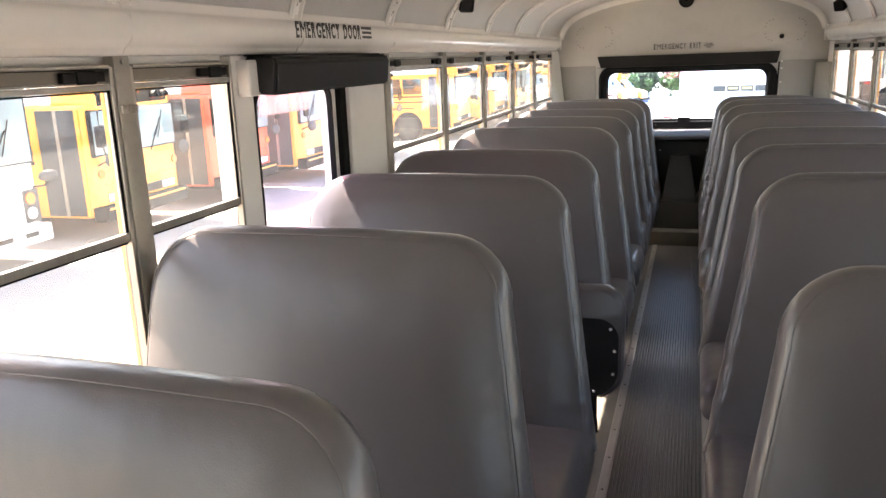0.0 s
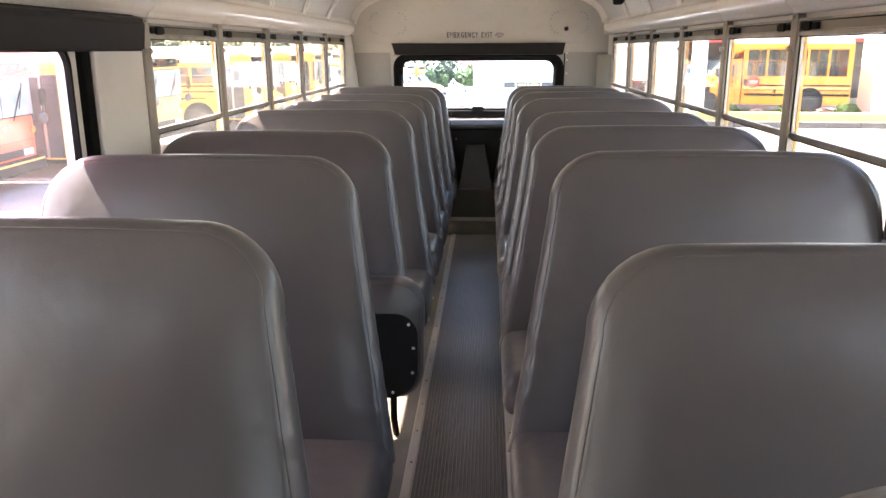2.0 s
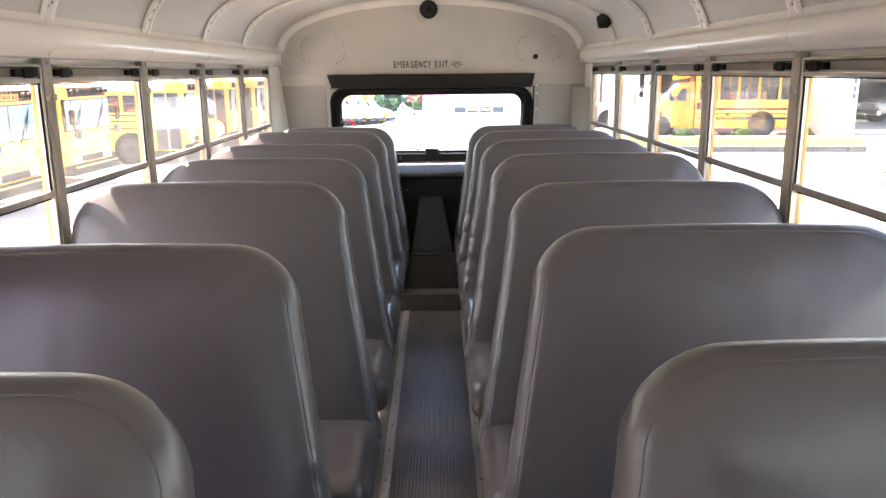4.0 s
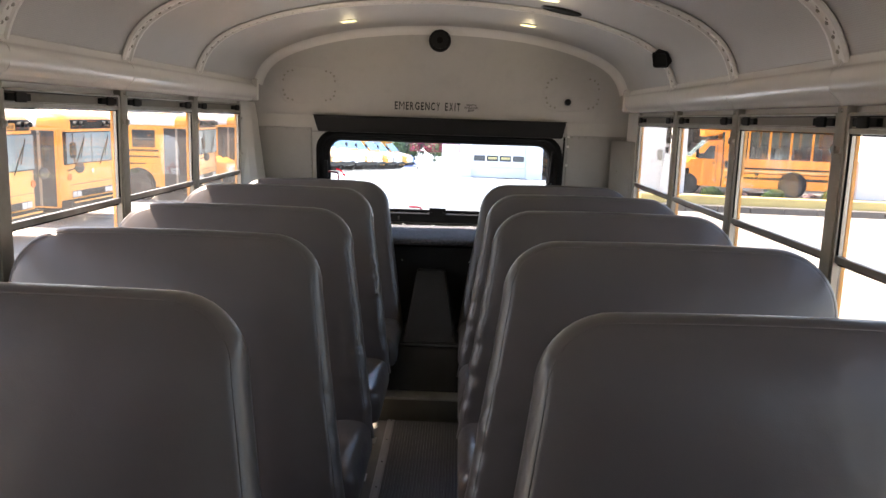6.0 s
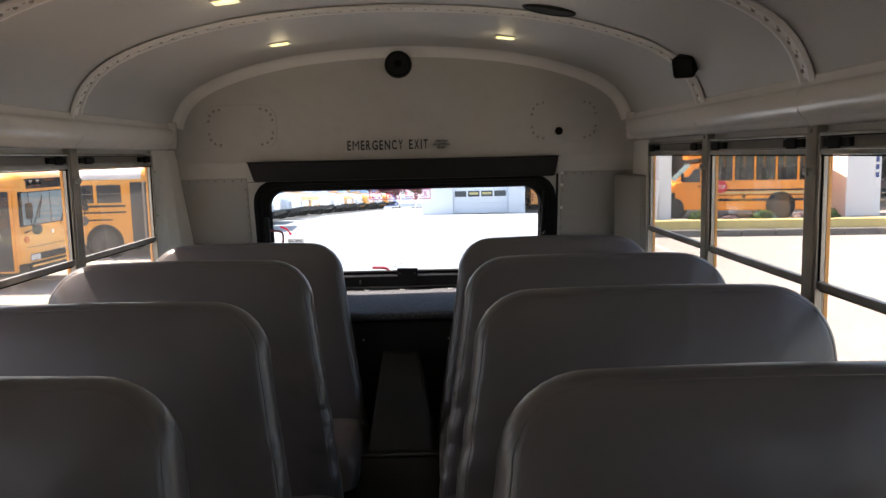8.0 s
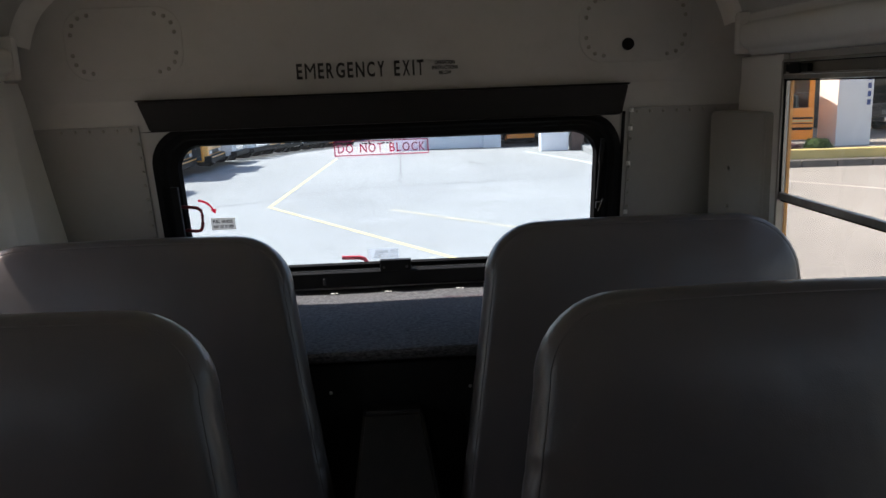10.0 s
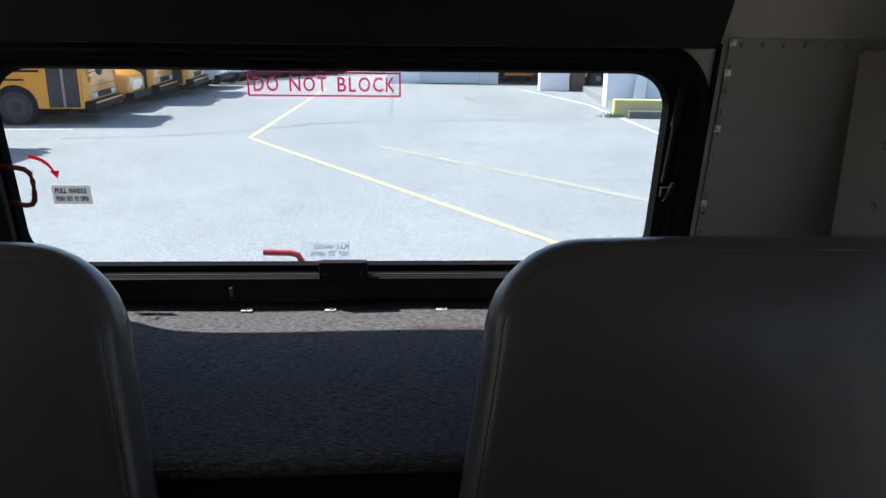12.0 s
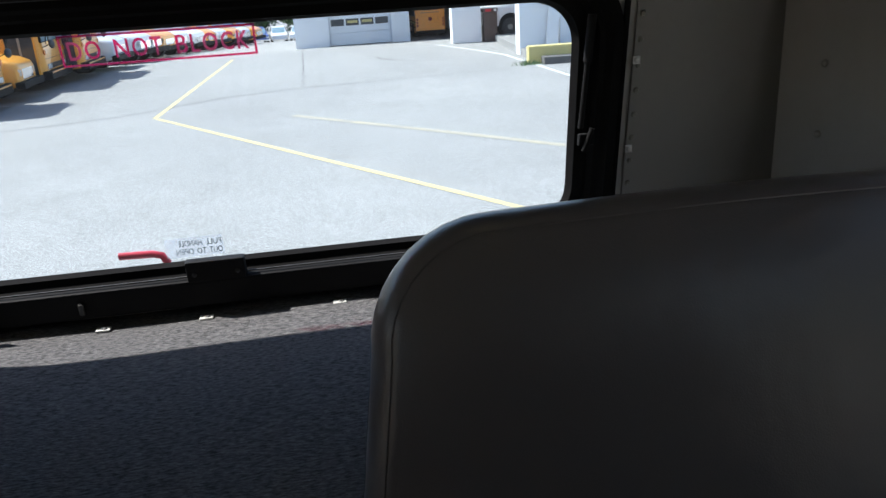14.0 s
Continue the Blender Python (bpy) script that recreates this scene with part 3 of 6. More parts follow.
RAIL = [(1.158, 1.628), (1.112, 1.627), (1.106, 1.622), (1.103, 1.604), (1.098, 1.598), (1.088, 1.594), (1.081, 1.584), (1.0785, 1.570), (1.079, 1.552), (1.084, 1.536), (1.094, 1.524), (1.104, 1.519), (1.108, 1.514), (1.112, 1.505), (1.120, 1.500), (1.158, 1.500)]


def side_rails():
    for s in (-1, 1):
        rail = thing("header_rail", "glossy white sheet-metal rail above the windows, in lapped lengths", "rail", "header rails", "structure")
        ys = [FRONT] + sorted(RIBS) + [6.945]
        for a, b in zip(ys, ys[1:]):
            bm = bmesh.new()
            pts = [(s * x, z) for x, z in RAIL]
            prism(bm, pts if s > 0 else pts[::-1], 'y', a + 0.0015, b - 0.0015)
            part("rail_length", bm, GLOSSWHITE, rail, smooth=True)
        for y in sorted(RIBS):
            bm = bmesh.new()
            pts = [(s * (x - 0.0025 if 1.08 < x < 1.15 else x), z) for x, z in RAIL]
            prism(bm, pts if s > 0 else pts[::-1], 'y', y - 0.002, y + 0.016)
            part("lap_joint", bm, GLOSSWHITE, rail, smooth=True)
        bm = boxed(s * 1.075, s * 1.155, 6.945, 6.985, 1.503, 1.632, 0.014)
        part("end_cap", bm, GLOSSWHITE, rail, smooth=True)


side_rails()

# windows by bay: left has the emergency door between
BAYS_R = [(RIBS[k + 1], RIBS[k]) for k in range(10)] + [(6.0, 6.79)]
BAYS_L = [(RIBS[k + 1], RIBS[k]) for k in range(4)] + [(RIBS[7], RIBS[6])] + [(RIBS[k + 1], RIBS[k]) for k in range(7, 10)] + [(6.0, 6.79), (1.26, 1.735)]


def side_walls():
    for s, nm in ((-1, "wall_left"), (1, "wall_right")):
        wall = thing(nm, "white painted bus side wall with window posts", "wall", kind="structure")
        X0, X1 = s * WALLX, s * 1.20
        bm = bmesh.new()
        if s < 0:
            box(bm, X0, X1, FRONT, 1.76, 0, 0.68)
            box(bm, X0, X1, 2.47, REAR + 0.18, 0, 0.68)
            part("lower_panel", bm, WHITE, wall)
            part("door_pier", boxed(s * 1.130, s * 1.158, 2.47, 2.815, 0.05, 1.498, 0.004), WHITE, wall)
            part("door_jamb", boxed(s * 1.125, X1, 1.70, 1.80, 0.05, 1.498, 0.006), WHITE, wall)
            part("hinge_bracket", boxed(s * 1.085, s * 1.13, 1.72, 1.80, 1.385, 1.485, 0.008), WHITE, wall)
            bm = bmesh.new()
            domes(bm, [(s * 1.129, 2.795, z) for z in np.arange(0.75, 1.48, 0.055)] + [(s * 1.129, 2.50 + i * 0.05, 1.478) for i in range(6)], 0.004, 0.003, (1, 0, 0))
            part("rivets", bm, STEEL, wall, kind="stuff", smooth=True)
        else:
            box(bm, X0, X1, FRONT, REAR + 0.18, 0, 0.68)
            part("lower_panel", bm, WHITE, wall)
        part("upper_panel", boxed(X0, X1, FRONT, REAR, 1.476, 1.66), WHITE, wall)
        part("rear_panel", boxed(s * 1.130, s * 1.149, 6.765, REAR + 0.17, 0.3, 1.498, 0.004), WHITE, wall)
        part("front_panel", boxed(X0, X1, FRONT, RIBS[10] - 0.02, 0.68, 1.476), WHITE, wall)
        for y in RIBS[:11]:
            if s < 0 and 1.3 < y < 2.9 and abs(y - 2.84) > 0.03:
                continue
            post = part("window_post", boxed(s * 1.120, s * 1.149, y - 0.026, y + 0.026, 0.66, 1.502, 0.005), POST, wall, smooth=True)
            for z in (0.90, 1.385):
                bm = boxed(*sorted((s * 1.113, s * 1.121)), y - 0.024, y + 0.030, z - 0.009, z + 0.009, 0.003)
                box(bm, *sorted((s * 1.108, s * 1.114)), y - 0.004, y + 0.010, z - 0.011, z + 0.011, 0.002)
                domes(bm, [(s * 1.113, y - 0.015, z), (s * 1.113, y + 0.021, z)], 0.0045, 0.003, (-s, 0, 0))
                part("latch_keeper", bm, ALU, post, smooth=True)
            part("post_screw", rod(bmesh.new(), (s * 1.121, y, 1.488), (s * 1.115, y, 1.488), 0.006, 10), ALU, post)
        # outer skin, school-bus yellow, seen on the far reveals
        bm = bmesh.new()
        for y in RIBS[:11]:
            if s < 0 and 1.3 < y < 2.7:
                continue
            box(bm, s * 1.150, s * 1.159, y - 0.036, y + 0.036, 0.60, 1.475)
        box(bm, s * 1.150, s * 1.159, 6.752, REAR - 0.01, 0.60, 1.475)
        box(bm, s * 1.201, s * 1.232, FRONT, REAR + 0.16, 1.455, 1.69)
        if s < 0:
            box(bm, s * 1.201, s * 1.232, FRONT, 1.76, -0.75, 0.66)
            box(bm, s * 1.201, s * 1.232, 2.47, REAR + 0.16, -0.75, 0.66)
            box(bm, s * 1.201, s * 1.232, 2.48, 2.80, 0.6, 1.47)
        else:
            box(bm, s * 1.201, s * 1.232, FRONT, REAR + 0.16, -0.75, 0.66)
        part("outer_skin", bm, BUSYELLOW, wall, "school-bus yellow outer skin")


side_walls()


def side_window(i, s, y0, y1):
    w = thing("window_%d" % i, "aluminium split-sash bus window with black top latches", "window", "side windows", "structure")
    a, b = y0 + 0.027, y1 - 0.027
    if y1 == 6.79:
        b = 6.762
    if y1 == 1.735:
        b = 1.698
    X = lambda p, q: (min(s * p, s * q), max(s * p, s * q))
    J = 0.011
    for e0, e1 in ((a, a + J), (b - J, b)):
        part("jamb", boxed(*X(1.124, 1.147), e0, e1, 0.685, 1.478, 0.002), ALU, w)
    part("head", boxed(*X(1.138, 1.172), a + J, b - J, 1.441, 1.478, 0.002), BRONZE, w, "dull head channel")
    part("head_lip", boxed(*X(1.126, 1.139), a + J, b - J, 1.428, 1.441, 0.002), ALU, w)
    part("head_strip", boxed(*X(1.122, 1.137), a + J, b - J, 1.474, 1.482, 0.002), ALU, w)
    # Thin black bar drawn for the shadow gap over the head channel.
    part("head_groove", boxed(*X(1.130, 1.139), a + J, b - J, 1.4718, 1.4735, 0.0004), RUBBER, w)
    part("head_bead", boxed(*X(1.131, 1.139), a + J, b - J, 1.4435, 1.446, 0.0008), ALU, w)
    part("pane_gasket", boxed(*X(1.128, 1.134), a + J, b - J, 1.4235, 1.4275, 0.001), RUBBER, w)
    part("sill", boxed(*X(1.126, 1.172), a + J, b - J, 0.685, 0.712, 0.003), ALU, w)
    part("meeting_rail", boxed(*X(1.128, 1.144), a + J, b - J, 1.087, 1.107, 0.0025), ALU, w)
    part("rail_gasket", boxed(*X(1.136, 1.146), a + J, b - J, 1.081, 1.0865, 0.001), RUBBER, w)
    for e0, e1 in ((a + J, a + J + 0.006), (b - J - 0.006, b - J)):
        part("sash_gasket", boxed(*X(1.130, 1.134), e0, e1, 1.108, 1.428, 0.001), RUBBER, w)
    for c in (a + 0.085, b - 0.085):
        if b - a > 0.5 or c > (a + b) / 2:
            lt = part("latch", boxed(*X(1.124, 1.139), c - 0.06, c + 0.06, 1.447, 1.468, 0.003), BLACK, w, "black plastic latch")
            part("latch_grip", boxed(*X(1.117, 1.125), c - 0.026, c + 0.026, 1.443, 1.471, 0.003), BLACK, lt)
    part("upper_pane", boxed(*X(1.134, 1.137), a + J, b - J, 1.104, 1.436), CLEAR, w)
    part("lower_pane", boxed(*X(1.142, 1.145), a + J, b - J, 0.706, 1.088), CLEAR, w)


for k, (s, ya, yb) in enumerate([(1, *q) for q in BAYS_R] + [(-1, *q) for q in BAYS_L]):
    side_window(k + 1, s, ya, yb)


# ---- emergency door ----
def emergency_door():
    d = thing("door_1", "white emergency exit door with a rose-tinted window", "door", kind="structure")
    bm = bmesh.new()
    y0, y1 = 1.803, 2.42
    outer = [(y0, 0.03), (y1, 0.03), (y1, 1.474), (y0, 1.474)]
    sheet_with_holes(bm, outer, [round_rect(1.845, 2.365, 0.62, 1.405, 0.07)], lambda p: (-1.165, p[0], p[1]), (-0.035, 0, 0))
    part("door_leaf", bm, WHITE, d)
    bm = bmesh.new()
    o, i = round_rect(1.835, 2.375, 0.61, 1.415, 0.075), round_rect(1.853, 2.357, 0.628, 1.397, 0.065)
    loft(bm, [[(-1.170, *p) for p in o], [(-1.156, *p) for p in o], [(-1.152, *p) for p in i], [(-1.170, *p) for p in i], [(-1.170, *p) for p in o]], False, False)
    part("gasket", bm, RUBBER, d, "black rubber gasket", smooth=True)
    part("seal_strip", boxed(-1.19, -1.142, 2.422, 2.468, 0.03, 1.474, 0.006), RUBBER, d, "black door seal")
    pane = part("pane", boxed(-1.187, -1.183, 1.84, 2.37, 0.615, 1.41), PINKPANE, d, "rose-tinted pane")
    pane.visible_shadow = False
    film = part("film", boxed(-1.1905, -1.1895, 1.93, 2.26, 1.315, 1.385), PINKFILM, d, "pink see-through notice seen from behind")
    film.visible_shadow = False
    v = thing("door_header_pad", "black padded crash pad above the emergency door", "crash pad")
    bm = bmesh.new()
    prism(bm, [(-1.128, 1.497), (-1.035, 1.494), (-1.022, 1.478), (-1.032, 1.385), (-1.128, 1.390)], 'y', 1.765, 2.62)
    bmesh.ops.bevel(bm, geom=list(bm.edges), offset=0.008, segments=3, affect='EDGES')
    part("pad", bm, PADDED, v, smooth=True)
    part("backing_strip", boxed(-1.129, -1.06, 1.77, 2.615, 1.4945, 1.4995, 0.001), BLACK, v)
    t = thing("door_lettering", "black condensed EMERGENCY DOOR lettering on the white rail", "lettering")
    letter_line("EMERGENCY DOOR", 2.0, 2.49, 1.548, 1.597, LETTER, t, pose(-1.0795, 0, 0, 0, 0, 90))
    for k in range(3):
        part("small_line", boxed(-1.082, -1.0785, 2.505, 2.59, 1.552 + k * 0.016, 1.561 + k * 0.016), LETTER, t)


emergency_door()


# ---- rear wall and its window ----
def rear_wall():
    w = thing("wall_rear", "white riveted rear wall of the bus", "wall", kind="structure")
    prof = profile(-0.01)
    bm = bmesh.new()
    sheet_with_holes(bm, [(-1.19, 0.1), (1.19, 0.1), (1.19, KNEE), (-1.19, KNEE)], [round_rect(-0.725, 0.725, 0.812, 1.335, 0.10)], lambda p: (p[0], REAR, p[1]), (0, 0.035, 0))
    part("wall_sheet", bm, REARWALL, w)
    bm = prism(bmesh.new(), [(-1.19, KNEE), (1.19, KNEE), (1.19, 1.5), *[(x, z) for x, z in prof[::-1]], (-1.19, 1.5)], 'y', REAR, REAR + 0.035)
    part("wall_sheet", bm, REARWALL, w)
    for s in (-1, 1):
        lo = part("lap_panel", boxed(*sorted((s * 0.775, s * 1.13)), REAR - 0.006, REAR + 0.001, 0.3, 1.356, 0.002), WALLDIM, w)
        bm = bmesh.new()
        domes(bm, [(s * (0.80 + i * 0.043), REAR - 0.006, 1.343) for i in range(8)] + [(s * 0.785, REAR - 0.006, 1.30 - i * 0.045) for i in range(11)], 0.006, 0.0045, (0, -1, 0))
        part("rivets", bm, RIVETPAINT, w, kind="stuff", smooth=True)
        x0, x1 = sorted((s * 0.61, s * 0.965))
        plate = thing("access_plate", "white oval-ended access plate riveted to the rear wall", "plate", "access plates")
        bm = bmesh.new()
        o = round_rect(x0, x1, 1.497, 1.712, 0.075)
        i = round_rect(x0 + 0.003, x1 - 0.003, 1.50, 1.709, 0.072)
        loft(bm, [[(p[0], REAR + 0.001, p[1]) for p in o], [(p[0], REAR - 0.002, p[1]) for p in o], [(p[0], REAR - 0.0035, p[1]) for p in i]], False, True)
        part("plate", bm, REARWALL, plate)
        c = round_rect(x0 + 0.022, x1 - 0.022, 1.519, 1.690, 0.055, 3)
        for p in c:
            piece("rivet", RIVET, plate, pose(p[0], REAR - 0.0035, p[1], 90))
    # bright trim screws beside the window
    for z in (1.348, 1.289, 1.175, 1.01):
        st = thing("trim_screw", "bright screw with a square washer on the window trim", "screw", "trim screws", at=(0.779, REAR - 0.009, z))
        lean_thing(st)
        part("washer", boxed(-0.007, 0.007, -0.003, 0, -0.007, 0.007, 0.001), STEEL, st)
        piece("screw", SCREW, st, pose(0, -0.003, 0, 90))
    part("trim_line", boxed(0.752, 0.762, REAR - 0.008, REAR, 0.8, 1.345, 0.002), RUBBER, w)
    lean_thing(w)
    t = thing("exit_lettering", "black condensed EMERGENCY EXIT lettering on the rear wall", "lettering")
    m = pose(0, REAR - 0.0015, 0)
    letter_line("EMERGENCY EXIT", -0.272, 0.122, 1.480, 1.527, LETTER, t, m)
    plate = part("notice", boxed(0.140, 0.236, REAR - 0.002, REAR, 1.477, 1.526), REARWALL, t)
    for k, wd in enumerate(("BELOW", "INSTRUCTIONS", "OPERATION")):
        half = 0.006 * len(wd) / 2 + 0.004
        lettering("lettering_line", wd, 0.188 - half, 0.188 + half, 1.480 + k * 0.0155, 1.4915 + k * 0.0155, LETTER, plate, pose(0, REAR - 0.0035, 0), bold=0.02)
    # round speaker and small camera hole
    sp = thing("round_speaker", "round black speaker high on the rear wall", "speaker")
    bm = bmesh.new()
    rod(bm, (-0.012, REAR - 0.03, 1.887), (-0.012, REAR, 1.887), 0.062, 32, 0.066)
    part("rim", bm, BLACK, sp, smooth=True)
    bm = bmesh.new()
    rod(bm, (-0.012, REAR - 0.034, 1.887), (-0.012, REAR - 0.028, 1.887), 0.05, 28)
    part("grille", bm, PADDED, sp, smooth=True)
    bm = bmesh.new()
    rod(bm, (-0.012, REAR - 0.038, 1.887), (-0.012, REAR - 0.03, 1.887), 0.018, 20)
    part("dust_cap", bm, RUBBER, sp, smooth=True)
    dot = thing("wall_plug", "small round black plug in the rear wall", "plug")
    bm = bmesh.new()
    rod(bm, (0.763, REAR - 0.012, 1.552), (0.763, REAR, 1.552), 0.018, 20, 0.02)
    part("plug", bm, BLACK, dot, smooth=True)


rear_wall()


def rear_window():
    w = thing("window_30", "rear emergency window in a thick black rubber frame", "window", kind="structure")
    Y = REAR
    rings = [((-0.752, 0.752, 0.786, 1.345), 0.12, -0.002), ((-0.746, 0.746, 0.792, 1.34), 0.115, -0.026), ((-0.727, 0.727, 0.816, 1.325), 0.105, -0.032), ((-0.715, 0.716, 0.831, 1.318), 0.10, -0.020),
             ((-0.705, 0.706, 0.843, 1.310), 0.095, -0.020), ((-0.697, 0.698, 0.852, 1.305), 0.09, -0.006), ((-0.675, 0.674, 0.864, 1.290), 0.08, -0.004), ((-0.666, 0.665, 0.869, 1.284), 0.075, 0.011)]
    bm = bmesh.new()
    loft(bm, [[(p[0], Y + dy, p[1]) for p in round_rect(*q, r, 10)] for q, r, dy in rings], False, False)
    part("window_frame", bm, RUBBER, w, "black rubber frame", smooth=True)
    pane = part("pane", boxed(-0.70, 0.70, Y + 0.012, Y + 0.016, 0.85, 1.31), REARGLASS, w)
    pane.visible_shadow = False
    part("sill_bar", boxed(-0.70, 0.70, Y - 0.045, Y - 0.004, 0.792, 0.846, 0.006), BLACK, w, "black sill bar")
    part("bead", boxed(-0.66, 0.66, Y - 0.034, Y - 0.031, 0.850, 0.8525), RIM, w)
    latch = part("latch", boxed(-0.050, 0.054, Y - 0.046, Y - 0.02, 0.842, 0.884, 0.005), BLACK, w, "black latch block")
    for x in (-0.036, 0.040):
        piece("screw", DARKSCREW, latch, pose(x, Y - 0.046, 0.859, 90))
    bm = tube(bmesh.new(), [(-0.238, Y - 0.040, 0.824), (-0.238, Y - 0.050, 0.824), (-0.238, Y - 0.052, 0.806)], 0.005)
    part("pin", bm, RIM, w)
    # pull handle at the left edge
    path = ((-0.658, 0.014, 1.099), (-0.625, 0.026, 1.099), (-0.604, 0.031, 1.096), (-0.594, 0.032, 1.087), (-0.592, 0.032, 1.070), (-0.594, 0.032, 1.045), (-0.597, 0.032, 1.030), (-0.604, 0.031, 1.021), (-0.618, 0.027, 1.018), (-0.655, 0.014, 1.020))
    bm = tube(bmesh.new(), [(x - 0.02, Y - d, z - 0.008) for x, d, z in path], 0.0056)
    part("pull_handle", bm, HANDLERED, w, "dark red pull handle", smooth=True)
    part("handle_bar", boxed(-0.700, -0.676, Y - 0.04, Y - 0.02, 0.93, 1.16, 0.004), BLACK, w)
    # outer red handle, low in the middle
    bm = tube(bmesh.new(), [(-0.182, Y + 0.05, 0.878), (-0.122, Y + 0.05, 0.876), (-0.106, Y + 0.05, 0.871), (-0.096, Y + 0.045, 0.855)], 0.0075)
    part("outer_handle", bm, REDPAINT, w, "red outer handle", smooth=True)
    # gas strut and catches at the right edge
    bm = rod(bmesh.new(), (0.688, Y - 0.018, 1.22), (0.680, Y - 0.018, 1.06), 0.005)
    rod(bm, (0.690, Y - 0.018, 1.26), (0.686, Y - 0.018, 1.18), 0.008)
    part("strut", bm, BLACK, w)
    bm = boxed(0.673, 0.703, Y - 0.034, Y - 0.022, 1.03, 1.052, 0.003)
    rod(bm, (0.682, Y - 0.036, 1.02), (0.696, Y - 0.036, 1.062), 0.0045)
    part("catch", bm, BLACK, w)
    # black header pad above the window
    v = thing("window_header_pad", "black crash pad above the rear window", "crash pad")
    bm = bmesh.new()
    lo = [(-0.728, Y - 0.002, 1.334), (0.738, Y - 0.002, 1.334), (0.738, Y - 0.052, 1.338), (-0.728, Y - 0.052, 1.338)]
    hi = [(-0.755, Y - 0.002, 1.432), (0.755, Y - 0.002, 1.432), (0.755, Y - 0.05, 1.428), (-0.755, Y - 0.05, 1.428)]
    loft(bm, [lo, hi])
    bmesh.ops.bevel(bm, geom=list(bm.edges), offset=0.004, segments=2, affect='EDGES')
    part("pad", bm, PADDED, v)
    part("pad_lip", boxed(-0.757, 0.757, Y - 0.056, Y, 1.4285, 1.4345, 0.002), BLACK, v)
    lean_thing(w)
    lean_thing(v)
    # DO NOT BLOCK transfer on the glass
    sg = thing("glass_notice", "red outlined DO NOT BLOCK transfer on the rear pane", "notice")
    gy = Y + 0.0105
    for q in ((-0.176, 0.128, 1.279, 1.2825), (-0.176, 0.128, 1.2335, 1.237), (-0.176, -0.1725, 1.237, 1.279), (0.1245, 0.128, 1.237, 1.279)):
        part("outline_bar", boxed(q[0], q[1], gy, gy + 0.0012, q[2], q[3]), REDFILM, sg)
    letter_line("DO NOT BLOCK", -0.164, 0.116, 1.2435, 1.2725, REDFILM, sg, pose(0, gy + 0.0006, 0), 0.0004, bold=0.010, gap=0.24)
    lean_thing(sg)
    st = thing("handle_sticker", "silver PULL HANDLE sticker with dark capitals", "sticker")
    part("backing", boxed(-0.599, -0.520, gy, gy + 0.0012, 1.004, 1.045), STICKERFILM, st)
    word_line("word", "PULL HANDLE", -0.592, -0.527, 1.0275, 1.039, LETTER, st, pose(0, gy - 0.0008, 0), 0.0006, bold=0.03, spacing=1.08)
    word_line("word", "PUSH OUT TO OPEN", -0.592, -0.526, 1.010, 1.021, LETTER, st, pose(0, gy - 0.0008, 0), 0.0006, bold=0.03, spacing=1.08)
    ar = thing("red_arrow", "curved red arrow sticker on the rear pane", "sticker")
    bm = bmesh.new()
    pts = [(-0.634 + 0.05 * math.sin(a), 1.064 + 0.043 * math.cos(a)) for a in np.linspace(0.05, 1.35, 10)]
    L2 = [bm.verts.new((x * 1.0 - 0.003 * math.sin(k * .13), gy, z - 0.0045)) for k, (x, z) in enumerate(pts)]
    L1 = [bm.verts.new((x, gy, z + 0.0035)) for x, z in pts]
    for k in range(9):
        bm.faces.new((L1[k], L1[k + 1], L2[k + 1], L2[k]))
    x, z = pts[-1]
    bm.faces.new([bm.verts.new(p) for p in ((x - 0.010, gy, z + 0.002), (x + 0.010, gy, z + 0.004), (x + 0.004, gy, z - 0.014))])
    part("arrow", bm, ARROWRED, ar)
    rs = thing("outside_sticker", "pale sticker on the outside of the pane, read from behind", "sticker")
    backing = part("backing", boxed(-0.090, 0.014, Y + 0.0195, Y + 0.0205, 0.873, 0.912), STICKERCLEAR, rs, "clear sticker backing")
    backing.visible_shadow = False
    word_line("word", "OUT TO OPEN", -0.072, 0.012, 0.878, 0.890, PALEINK, rs, pose(0, Y + 0.0188, 0), 0.0004, mirror=True)
    word_line("word", "PULL HANDLE", -0.066, 0.012, 0.895, 0.907, PALEINK, rs, pose(0, Y + 0.0188, 0), 0.0004, mirror=True)
    for o in (st, ar, rs):
        lean_thing(o)
    # clips along the shelf's back edge
    for x in (-0.205, -0.026, 0.215):
        c = thing("shelf_clip", "small bright angle clip at the back of the shelf", "clip", "shelf clips", at=(x, Y - 0.066, 0.7775))
        lean_thing(c)
        part("plate", boxed(-0.012, 0.012, -0.012, 0.004, 0, 0.003, 0.001), STICKER, c)
        piece("screw", DARKSCREW, c, pose(0.003, -0.004, 0.003))


rear_window()


